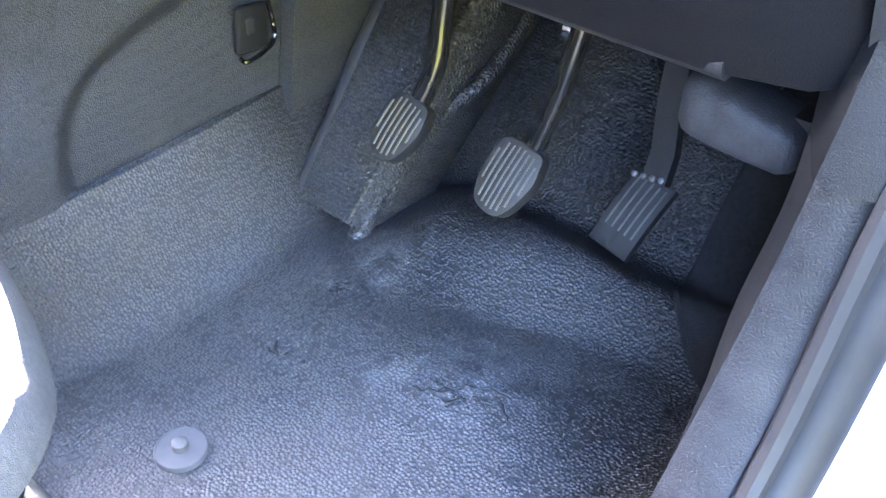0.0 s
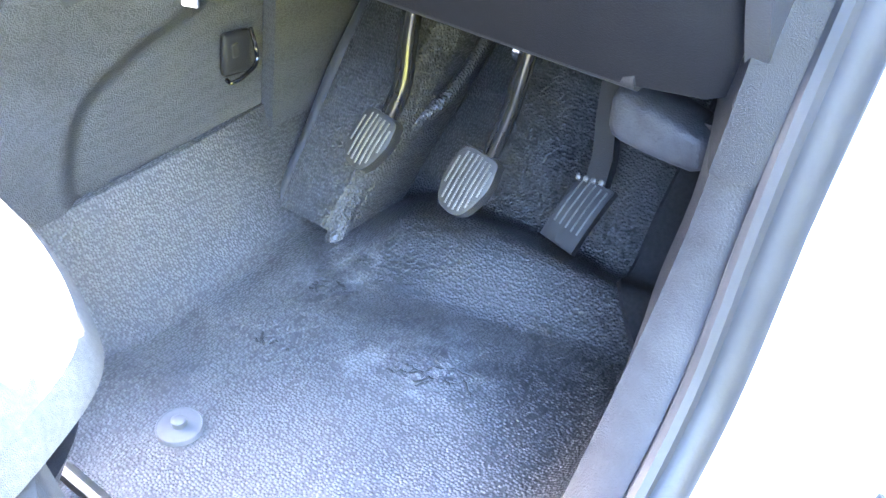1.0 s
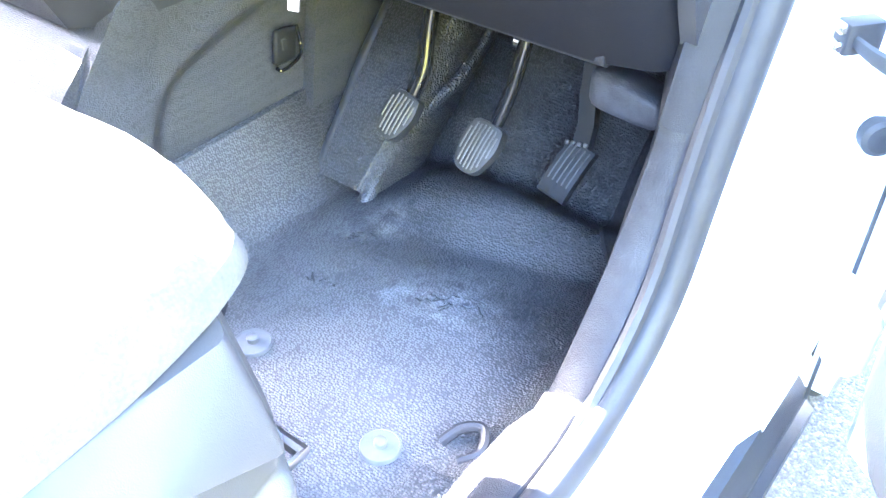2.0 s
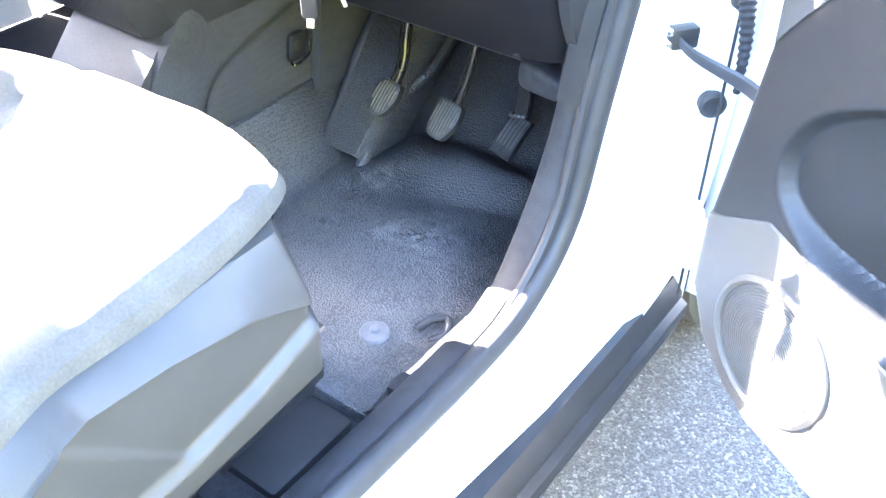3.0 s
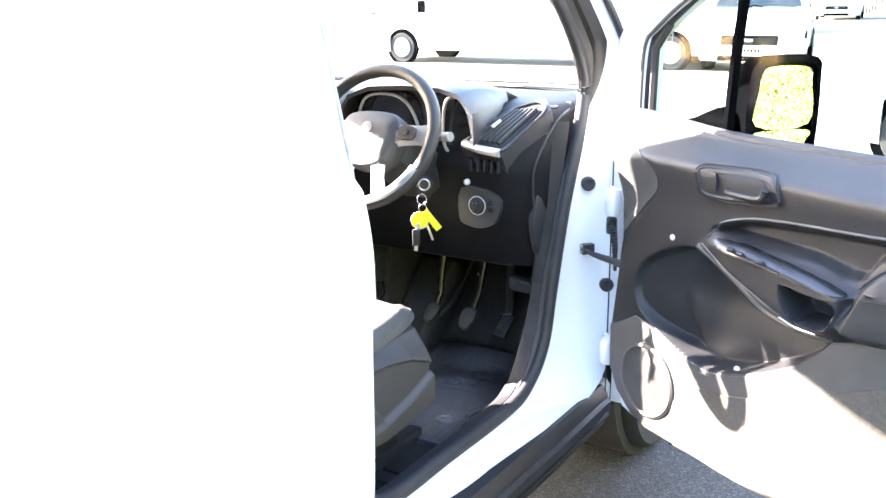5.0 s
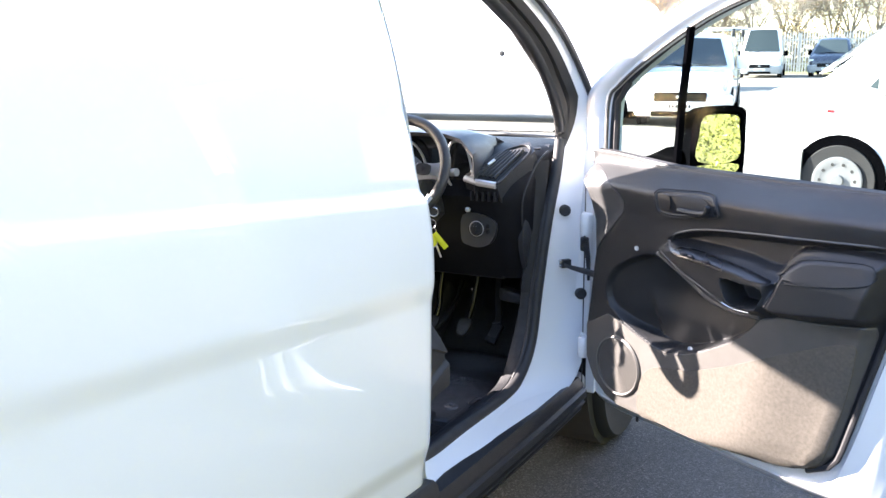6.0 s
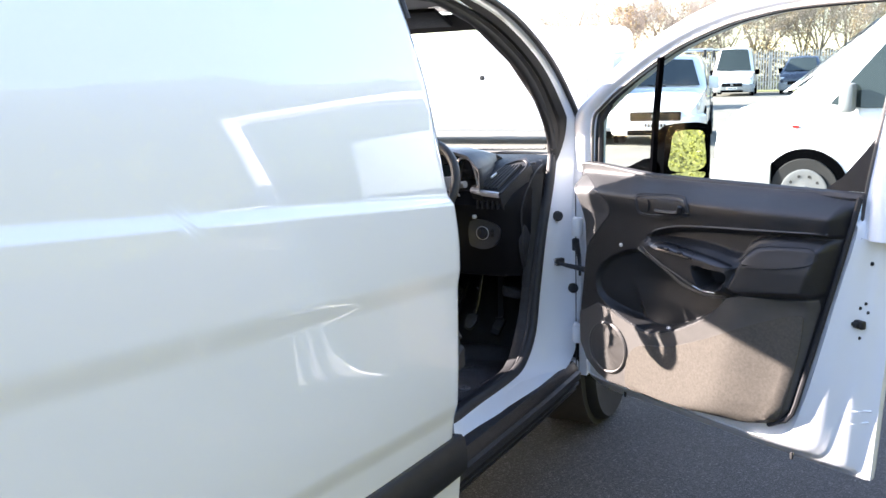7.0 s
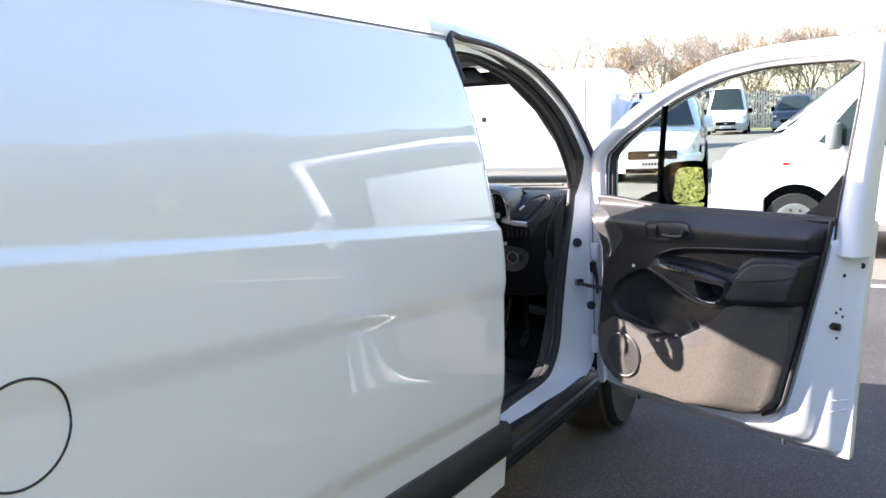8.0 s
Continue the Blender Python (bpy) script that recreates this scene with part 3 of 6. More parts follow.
for z in (0.97, 0.565):
    bm = lathe([(0.004, -0.036), (0.016, -0.034), (0.021, -0.026), (0.021, 0.026), (0.016, 0.034), (0.004, 0.036)], (0.912, -0.034, z), (0, 0, 1), 20)
    box(-0.035, 0.0, -0.006, 0.006, -0.03, 0.03, 0.004, 2, bm, Matrix.Translation((0.905, -0.005, z)) @ Matrix.Rotation(radians(-50), 4, "Z"))
    h = part("door_hinge", bm, WHITE_IN, van, "white painted door hinge")
    part("hinge_bolt", lathe([(0.007, 0), (0.007, 0.006), (0.003, 0.008)], (0.885, 0.02, z + 0.012), PN, 8), STEEL, h)
chk = thing("check_strap", "grey steel door check strap between pillar and door", "check strap", (0.82, 0.0, 0.825))
CT = Matrix.Translation((0.82, 0.0, 0.825)) @ Matrix.Rotation(radians(-37), 4, "Z")
part("bracket", box(-0.010, 0.010, -0.006, 0.03, -0.014, 0.014, 0.003, 2, turn=CT), DARK_METAL, chk, "dark bolted bracket")
for z in (-0.008, 0.008):
    part("pin", lathe([(0.004, -0.010), (0.005, -0.008), (0.005, 0.004), (0.003, 0.006)], CT @ Vector((0, -0.006, z)), (0.6, -0.8, 0), 10), STEEL, chk)
part("strap", tube(smooth_line([(0.825, 0.0, 0.824), (0.86, -0.025, 0.822), (0.93, -0.045, 0.816), (0.975, -0.07, 0.812)]), [0.0026 + 0.004 * k / 18 for k in range(19)], 8, flat=2.0), STRAP, chk, "flat grey steel strap")
boot = thing("wiring_boot", "black ribbed rubber wiring boot hanging at the door hinge", "cable boot", (0.885, 0.03, 0.87))
part("collar", box(-0.013, 0.013, -0.010, 0.012, -0.024, 0.024, 0.006, 2, turn=Matrix.Translation((0.880, 0.042, 0.888)) @ Matrix.Rotation(radians(-37), 4, "Z")), RUBBER, boot)
BOOT = smooth_line([(0.886, 0.030, 0.898), (0.896, 0.016, 0.880), (0.906, 0.004, 0.850), (0.911, -0.004, 0.815), (0.912, -0.004, 0.780)], 8)
part("sleeve", tube(BOOT, [(0.0135 - 0.0085 * k / 32) * (1.0 if k % 2 else 0.76) for k in range(33)], 14), RUBBER, boot, "ribbed tapering sleeve")

# fuel flap on the side panel
part("fuel_flap_gap", tube([(side_x(-2.9 + 0.084 * math.cos(a), 1.142 + 0.08 * math.sin(a)) + 0.0005, -2.9 + 0.084 * math.cos(a), 1.142 + 0.08 * math.sin(a)) for a in [6.28319 * k / 48 for k in range(48)]], 0.0022, 6, True), RUBBER, van, "round fuel flap outline")

# front end, glass and the far side
part("front_wing", sheet(lambda u, v: (0.90 - 0.10 * u * u - 0.12 * sm(0.75, 1, v), 0.115 + 1.2 * u, 0.35 + (0.83 - 0.16 * u) * v + 0.0), 16, 16, (-0.03, 0, 0)), WHITE, van)
part("front_wing", sheet(lambda u, v: (-0.90 + 0.10 * u * u + 0.12 * sm(0.75, 1, v), 0.09 + 1.2 * u, 0.35 + (0.83 - 0.16 * u) * v), 8, 8, (0.03, 0, 0)), WHITE, van)
part("bonnet", sheet(lambda u, v: (-0.80 + 1.6 * v, 0.55 + 0.78 * u, 1.17 - 0.20 * u * u - 0.10 * abs(2 * v - 1) ** 3), 12, 14, (0, 0, -0.03)), WHITE, van)
part("front_bumper", box(-0.85, 0.85, 1.2, 1.38, 0.25, 0.98, 0.08, 3), WHITE, van)
part("windscreen", sheet(lambda u, v: (-0.74 + 1.48 * u, 0.62 - 1.0 * v - 0.18 * (2 * u - 1) ** 2 * (1 - 0.5 * v), 1.17 + 0.56 * v), 16, 8), GLASS, van, shadow=False)
# Band added to keep the sun off the door's hinge end.
part("sun_block_band", sheet(lambda u, v: (-0.73 + 1.46 * u, 0.62 - 1.0 * (0.92 + 0.08 * v) - 0.18 * (2 * u - 1) ** 2 * (1 - 0.5 * (0.92 + 0.08 * v)), 1.165 + 0.56 * (0.92 + 0.08 * v)), 16, 4, (0, 0.004, -0.006)), DARK, van, "black band added along the windscreen top to block sun")
part("screen_edge", tube([(-0.70 + 1.40 * u, 0.60 - 0.17 * (2 * u - 1) ** 2, 1.185) for u in [k / 16 for k in range(17)]], 0.011, 8), RUBBER, van)
for s in (1, -1):
    part("windscreen_pillar", tube([(s * 0.79, 0.32, 1.16), (s * 0.775, 0.02, 1.42), (s * 0.755, -0.22, 1.585), (s * 0.735, -0.5, 1.71), (s * 0.725, -0.8, 1.775)], 0.032, 10), WHITE if s < 0 else SEAL_DARK, van)
part("wiper", tube([(0.1, 0.57, 1.20), (0.35, 0.53, 1.205), (0.62, 0.44, 1.215)], 0.006, 6), BLACK, van, "black wiper blade")
part("passenger_door", sheet(lambda u, v: (-side_x(-0.5, 0.36 + 0.72 * v), 0.08 - 1.22 * u, 0.36 + 0.72 * v), 8, 16, (0.04, 0, 0)), WHITE, van)
part("passenger_door_trim", sheet(lambda u, v: (-0.84, 0.05 - 1.15 * u, 0.45 + 0.61 * v), 4, 8, (0.02, 0, 0)), GREY, van)
pf_out = smooth_line([(0.0, 1.08, 0), (-0.03, 1.28, 0), (-0.028, 1.375, 0), (0.06, 1.46, 0), (0.20, 1.565, 0), (0.40, 1.70, 0), (0.58, 1.775, 0), (0.76, 1.81, 0), (0.95, 1.825, 0), (1.15, 1.825, 0), (1.22, 1.80, 0), (1.22, 1.45, 0), (1.20, 1.08, 0)], 5)
pf_in = smooth_line([(0.062, 1.08, 0), (0.064, 1.28, 0), (0.072, 1.365, 0), (0.10, 1.395, 0), (0.20, 1.468, 0), (0.404, 1.63, 0), (0.593, 1.715, 0), (0.72, 1.755, 0), (0.82, 1.77, 0), (0.91, 1.775, 0), (0.95, 1.74, 0), (0.95, 1.42, 0), (0.95, 1.08, 0)], 5)
part("passenger_window_frame", loft([[(-side_x(-0.5, p.y) + dx, 0.02 - p.x, p.y) for p, dx in ((a, 0.0), (b, 0.0), (b, 0.05), (a, 0.05))] for a, b in zip(pf_in, pf_out)]), WHITE_IN, van, "white passenger window frame")
part("passenger_door_pillar", box(-0.90, -0.80, -1.24, -1.12, 0.4, 1.75), WHITE, van)
part("cant_rail", tube([(-0.79, 0.1, 1.40), (-0.775, -0.2, 1.58), (-0.75, -0.5, 1.79), (-0.74, -1.2, 1.81)], 0.02, 8), WHITE, van)
part("headlining", sheet(lambda u, v: (-0.20 + 0.88 * v, -1.3 + 0.95 * u, 1.745), 6, 6, (0, 0, 0.02)), GREY_PALE, van)
visor = thing("sun_visor", "dark grey sun visor folded up over the windscreen", "sun visor", (0.4, -0.5, 1.72))
part("flap", box(0.20, 0.60, -0.07, 0.07, -0.008, 0.008, 0.006, 2, turn=Matrix.Translation((0, -0.46, 1.715)) @ Matrix.Rotation(radians(-18), 4, "X")), GREY, visor)

# road wheels
def road_wheel(parent, c, side, r=0.32, w=0.2):
    holder = part("tyre", lathe([(r * 0.66, -w / 2 + 0.01), (r * 0.93, -w / 2), (r * 0.985, -w / 2 + 0.02), (r, -w / 4), (r, w / 4), (r * 0.985, w / 2 - 0.02), (r * 0.93, w / 2), (r * 0.66, w / 2 - 0.01)], c, (side, 0, 0), 40), TYRE, parent)
    cc = Vector(c) + Vector((side * (w / 2 - 0.03), 0, 0))
    part("rim", lathe([(r * 0.68, -0.02), (r * 0.68, 0.02), (r * 0.62, 0.012), (r * 0.5, -0.015), (r * 0.22, 0.0), (r * 0.2, 0.02), (0.01, 0.022)], cc, (side, 0, 0), 32), SILVER, holder)
    for k in range(10):
        a = 6.28319 * k / 10
        part("rim_hole", lathe([(r * 0.05, 0.0), (r * 0.05, 0.004)], cc + Vector((-side * 0.006, r * 0.46 * math.cos(a), r * 0.46 * math.sin(a))), (side, 0, 0), 8), DARK, holder)


for x, y in ((0.78, 0.60), (-0.78, 0.60), (0.78, -2.42), (-0.78, -2.42)):
    road_wheel(van, (x, y, 0.32), 1 if x > 0 else -1)
part("wheel_arch_liner", lathe([(0.36, -0.12), (0.38, -0.12), (0.38, 0.10), (0.36, 0.10)], (0.74, 0.60, 0.36), (1, 0, 0), 24), DARK, van)

# ---- driver's footwell ----
def mat_z(x, y):
    k = sm(0.24, 0.33, x)
    z = 0.385
    z += 0.040 * sm(-0.01 + 0.07 * sm(0.3, 0.58, x), 0.115 + 0.03 * sm(0.3, 0.58, x), y) * k
    z -= 0.028 * sm(0.13, 0.20, y) * k
    z += 1.0 * max(y - 0.17, 0) * sm(0.15, 0.24, y)
    z += 0.06 * sm(0.60, 0.70, x) ** 2 * sm(0.5, 0.0, y)
    z += 0.004 * noise.noise(Vector((x * 9, y * 9, 0))) + 0.0015 * noise.noise(Vector((x * 30, y * 30, 3)))
    z += 0.010 * math.exp(-(((x - 0.475) / 0.07) ** 2 + ((y + 0.055) / 0.045) ** 2)) + 0.006 * math.exp(-(((x - 0.29) / 0.06) ** 2 + ((y + 0.01) / 0.06) ** 2))
    for cx, cy, r in TEARS:
        d = math.hypot((x - cx) / 1.6, y - cy) / r
        z += 0.0022 * math.exp(-d * d) * noise.noise(Vector((x * 160, y * 160, 7))) * 2
    return z


TEARS = [(0.455, -0.078, 0.016), (0.475, -0.068, 0.014), (0.50, -0.055, 0.016), (0.30, -0.04, 0.022), (0.318, -0.125, 0.02), (0.275, 0.015, 0.02)]
mat_thing = thing("floor_mat", "black pebbled rubber floor covering, scuffed and torn by heels", "floor mat", (0.4, 0, 0.37))
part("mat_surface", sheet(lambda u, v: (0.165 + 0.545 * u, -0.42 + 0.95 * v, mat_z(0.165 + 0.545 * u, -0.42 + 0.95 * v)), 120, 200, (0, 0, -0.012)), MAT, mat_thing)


def mat_wall(u, v):
    y = -0.42 + 0.95 * v
    foot = 0.177 - 0.07 * max(y + 0.15, 0) * sm(-0.2, 0.2, y)
    return (foot + 0.04 * (1 - math.sqrt(max(1 - max(1 - u / 0.32, 0) ** 2, 0))) - 0.05 * u + 0.002 * noise.noise(Vector((u * 3, y * 8, 1))), y, 0.384 + 0.125 * u)


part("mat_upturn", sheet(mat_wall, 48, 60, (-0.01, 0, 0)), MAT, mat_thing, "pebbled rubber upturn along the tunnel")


def foot_rest(u, v):
    """The raised block under the left foot: u across, v up its slope."""
    y = 0.046 + 0.20 * v
    edge = sm(0, 0.10, u) * sm(0, 0.12, 1 - u)
    right = 0.249 + 0.048 * v
    x = 0.154 + (right - 0.154) * u
    return (x, y - 0.012 * edge, 0.39 + 1.25 * (y - 0.046) + 0.012 * edge - 0.03 * (1 - sm(0, 0.08, 1 - u)))


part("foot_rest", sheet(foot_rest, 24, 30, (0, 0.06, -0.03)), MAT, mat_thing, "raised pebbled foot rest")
part("foot_rest_ridge", tube(smooth_line([(0.158, 0.046, 0.392), (0.158, 0.11, 0.471), (0.150, 0.16, 0.526), (0.150, 0.20, 0.572), (0.152, 0.26, 0.64)]), [0.016 - 0.005 * k / 24 for k in range(25)], 14), MAT_RUBBED, mat_thing)
part("foot_rest_ridge", tube(smooth_line([(0.249, 0.030, 0.374), (0.246, 0.055, 0.397), (0.243, 0.10, 0.439), (0.262, 0.15, 0.486), (0.291, 0.20, 0.527), (0.294, 0.26, 0.570), (0.30, 0.32, 0.64)]), [0.012 - 0.004 * k / 36 for k in range(37)], 14), MAT, mat_thing)
for c in ((0.336, -0.262, 0.387), (0.554, -0.288, 0.387)):
    st = thing("mat_stud", "grey plastic floor mat retaining stud", "mat fastener", c, group="mat studs")
    part("disc", lathe([(0.0225, -0.004), (0.0225, 0.002), (0.0217, 0.0034), (0.0205, 0.0036), (0.0203, 0.0030), (0.002, 0.0032)], c, (0, 0, 1), 36), STUD, st)
    part("button", lathe([(0.007, 0.004), (0.007, 0.010), (0.005, 0.0115), (0.001, 0.012)], c, (0, 0, 1), 20), STUD, st)
# Bead added so that the crease along the tunnel carries a highlight.
part("mat_glint_bead", tube(smooth_line([(0.186, -0.40, 0.387), (0.182, -0.31, 0.387), (0.172, -0.15, 0.387), (0.162, -0.02, 0.388), (0.156, 0.046, 0.392)]), [0.0085 + 0.002 * math.sin(0.9 * k) for k in range(25)], 12), MAT_RUBBED, mat_thing, "raised bead added for the highlight along the tunnel")
part("carpet_step", box(0.60, 0.69, -0.42, -0.28, 0.36, 0.40, 0.012), MAT, mat_thing)
loop_ = thing("mat_loop", "small black rubber loop on the floor edge", "clip", (0.624, -0.227, 0.39))
part("band", tube(smooth_line([(0.60, -0.245, 0.388), (0.612, -0.222, 0.398), (0.632, -0.212, 0.40), (0.645, -0.235, 0.395), (0.63, -0.255, 0.388)]), 0.006, 8), RUBBER, loop_)
carpet = thing("floor_carpet", "dark cabin floor carpet under the seats", "carpet", (0, -0.9, 0.37))
part("carpet_surface", sheet(lambda u, v: (-0.8 + 1.50 * u, -1.3 + 0.9 * v, 0.374 + 0.004 * noise.noise(Vector((u * 9, v * 9, 0)))), 30, 20, (0, 0, -0.012)), CARPET, carpet)
part("front_carpet", sheet(lambda u, v: (-0.8 + 0.95 * u, -0.42 + 1.0 * v, 0.374 + 0.9 * max(0, v - 0.55) ** 1.2), 12, 16, (0, 0, -0.012)), CARPET, carpet)

part("floor_rib", box(0.50, 0.69, -0.64, -0.595, 0.365, 0.392, 0.010, 2), CARPET, carpet, "raised carpeted cross rib")
part("heater_duct", box(0.44, 0.64, -0.585, -0.43, 0.36, 0.388, 0.012, 2), GREY, carpet, "dark plastic floor duct")
part("seat_front_step", box(0.20, 0.685, -0.425, -0.385, 0.36, 0.396, 0.010, 2), MAT, mat_thing, "rolled edge of the floor covering")
con = thing("centre_console", "dark grey plastic centre console side with oddment hook", "console", (0.05, 0, 0.4))


def con_side(u, v):
    y = -0.335 + 0.685 * u
    z = 0.497 + (0.06 + 0.18 * sm(0.0, 0.22, u)) * v - 0.023 * u + 0.06 * v * sm(0.35, 0.6, u)
    x = 0.130 - 0.03 * v
    rec = round_con
    d = poly_in(rec, y, z)
    return (x - 0.016 * sm(-0.016, 0.014, d) + 0.018 * sm(0.62, 0.72, z) * sm(-0.05, -0.25, y), y, z)


round_con = round_poly([(-0.20, 0.38), (-0.196, 0.50), (-0.182, 0.560), (-0.15, 0.600), (-0.09, 0.626), (-0.027, 0.642), (0.09, 0.668), (0.40, 0.70), (0.50, 0.55), (0.40, 0.38)], 4)
part("side_trim", sheet(con_side, 110, 50, (-0.02, 0, 0)), GREY_CON, con)
part("front_trim", sheet(lambda u, v: (0.133 - 0.012 * v, 0.062 + 0.30 * u + 0.06 * v, 0.485 + 0.30 * v), 8, 8, (-0.02, 0, 0)), GREY_CON, con)
part("core", loft([[(x, y, 0.37), (x, 0.40, 0.37), (x, 0.40, 0.80), (x, -0.10, 0.80), (x, -0.22, 0.70), (x, -0.30, 0.62), (x, y, 0.52)] for x, y in ((-0.12, -0.32), (-0.10, -0.335), (0.075, -0.335), (0.095, -0.32))]), GREY_CON, con)
part("hook_plate", box(-0.006, 0.003, -0.021, 0.021, -0.025, 0.025, 0.006, 3, turn=Matrix.Translation((0.117, 0.036, 0.588)) @ Matrix.Rotation(radians(-8), 4, "X")), GREY, con)
part("hook", tube(smooth_line([(0.121, 0.013, 0.565), (0.128, 0.016, 0.562), (0.130, 0.036, 0.566), (0.128, 0.053, 0.573), (0.124, 0.058, 0.588), (0.121, 0.056, 0.612)]), 0.0026, 8), BLACK_GLOSS, con, "small black hook lip")
part("hook_slot", box(0.118, 0.1215, 0.026, 0.038, 0.584, 0.602, 0.002, 1), DARK, con)
part("firewall", sheet(lambda u, v: (-0.75 + 1.5 * u, 0.54, 0.38 + 0.77 * v), 4, 4, (0, 0.02, 0)), CARPET, carpet)
part("centre_panel", loft([[(x, y, z) for x, y in ((-0.19 + g, 0.3), (-0.19 + g, -0.17 + d), (-0.15 + g, -0.215 + d), (0.075 - g, -0.215 + d), (0.112 - g, -0.17 + d), (0.112 - g, 0.3))] for z, g, d in [(0.70, 0.0, -0.03), (0.80, 0.0, -0.08), (0.92, 0.0, -0.10), (1.02, 0.01, -0.10), (1.17, 0.02, -0.085), (1.215, 0.04, 0.0)]]), DASH, con, "charcoal centre stack")
part("tray", box(-0.11, 0.105, -0.16, 0.25, 0.73, 0.83, 0.03, 3), DASH, con)
gl_ = thing("gear_lever", "black gear lever with boot", "gear lever", (-0.0, 0.02, 0.82))
part("boot", lathe([(0.06, 0), (0.05, 0.03), (0.02, 0.08)], (0.0, 0.02, 0.825), (0, -0.2, 1), 16), RUBBER, gl_)
part("knob", lathe([(0.012, 0.07), (0.016, 0.11), (0.026, 0.13), (0.026, 0.16), (0.012, 0.175)], (0.0, 0.02, 0.825), (0, -0.2, 1), 20), DASH, gl_)

# pedals
def rib_pad(c, tilt, w, h, corner, ribs, mat_pad, mat_rib, t, yaw=0, r=0.0):
    m = Matrix.Translation(c) @ Matrix.Rotation(radians(yaw), 4, "Y") @ Matrix.Rotation(radians(tilt), 4, "X")
    out = [(-w * 0.24, -h * 0.5), (w * 0.14, -h * 0.52), (w * 0.36, -h * 0.36), (w * 0.52, h * 0.04), (w * 0.48, h * 0.32), (w * 0.34, h * 0.5), (-w * 0.34, h * 0.5), (-w * 0.48, h * 0.30), (-w * 0.50, h * 0.0), (-w * 0.42, -h * 0.34)]
    if not corner:
        out = [(-w / 2, -h / 2), (w / 2, -h / 2), (w / 2, h / 2), (-w / 2, h / 2)]

    def bow(x, y, z):
        return m @ Vector((x, y + r * (z / h) ** 2, z))

    if not corner:
        out = [(-w / 2, -h / 2), (0, -h / 2), (w / 2, -h / 2)] + [(w / 2, h * k / 8) for k in range(-3, 4)] + [(w / 2, h / 2), (0, h / 2), (-w / 2, h / 2)] + [(-w / 2, -h * k / 8) for k in range(-3, 4)]
    lo = round_poly(out, 3) if corner else out
    bm = loft([[bow(x, 0.012, z) for x, z in lo], [bow(x, -0.002, z) for x, z in lo], [bow(x * 0.97, -0.0055, z * 0.98) for x, z in lo], [bow(x * 0.90, -0.006, z * 0.94) for x, z in lo]] + ([[bow(x * q, -0.006, z * 0.94) for x, z in lo] for q in (0.6, 0.2)] if not corner else []))
    pad = part("pad", bm, mat_pad, t)
    for k in range(ribs):
        x = (-0.5 + (k + 0.7) / (ribs + 0.4)) * w * 0.92
        lim = [z for z in [i * h / 40 - h / 2 for i in range(41)] if poly_in(lo, x, z) > 0.0045 and (corner or z > -0.26 * h)]
        if len(lim) > 2:
            zs = [lim[0] + (lim[-1] - lim[0]) * i / 8 for i in range(9)]
            part("rib", tube([bow(x, -0.0065, z) for z in zs], w / ribs * (0.17 if corner else 0.13), 6), mat_rib, pad)
    return pad




# Dark sheet laid over the mat in place of the deep shade there.
def shade_carpet(u, v):
    y = 0.02 + 0.49 * v
    left = 0.556 + 0.145 * sm(0.17, -0.01, y)
    x = left + (0.706 - left) * u
    return (x, y, mat_z(x, y) + (0.006 if 0 < u < 1 and 0 < v < 1 else -0.004) + 0.03 * u * u)


part("kick_panel", sheet(lambda u, v: (0.712 - 0.004 * v, -0.04 + 0.58 * u, 0.38 + 0.78 * v), 8, 8, (0.01, 0, 0)), CARPET, carpet, "black carpeted kick panel")
part("shade_carpet", sheet(shade_carpet, 20, 60), CARPET, carpet, "dark sheet standing in for deep shade beside the accelerator")
rng_t = random.Random(9)
for cx, cy, length, count in ((0.478, -0.068, 0.085, 13), (0.30, -0.030, 0.060, 9), (0.318, -0.128, 0.045, 8)):
    for n in range(count):
        ox, oy = rng_t.gauss(0, length * 0.27), rng_t.gauss(0, length * 0.10)
        ln, lean = length * rng_t.uniform(0.10, 0.28), rng_t.gauss(0.2, 0.5)
        slit = [(cx + ox + ln * (k / 5 - 0.5) * math.cos(lean), cy + oy + 0.25 * ox + ln * (k / 5 - 0.5) * math.sin(lean) + rng_t.uniform(-0.001, 0.001)) for k in range(6)]
        part("heel_tear", tube([(x, y, mat_z(x, y) + 0.0003) for x, y in slit], [0.0004 + 0.0013 * math.sin(math.pi * (k + 0.3) / 5.6) for k in range(6)], 6, flat=0.5), DARK, mat_thing, "dark torn slit worn by heels")
        part("torn_flake", tube([(x + 0.001, y + 0.0022, mat_z(x, y) + 0.0008) for x, y in slit[1:5]], [0.0004, 0.0013, 0.0012, 0.0004], 6, flat=0.6), MAT_RUBBED, mat_thing, "curled rubber flake")
clutch = thing("clutch_pedal", "clutch pedal with ribbed black rubber pad", "pedal", (0.305, 0.045, 0.55), group="pedals")
rib_pad((0.307, 0.044, 0.545), -38, 0.046, 0.063, True, 7, RUBBER_WORN, RIB_WORN, clutch, 12, 0.010)
part("arm", tube(smooth_line([(0.312, 0.07, 0.565), (0.318, 0.085, 0.60), (0.315, 0.10, 0.655), (0.322, 0.13, 0.80)]), 0.0105, 12), PEDAL_ARM, clutch, "glossy black pedal arm")
brake = thing("brake_pedal", "brake pedal with ribbed black rubber pad", "pedal", (0.435, 0.045, 0.545), group="pedals")
rib_pad((0.436, 0.042, 0.548), -38, 0.049, 0.066, True, 8, RUBBER_WORN, RIB_WORN, brake, 10, 0.010)
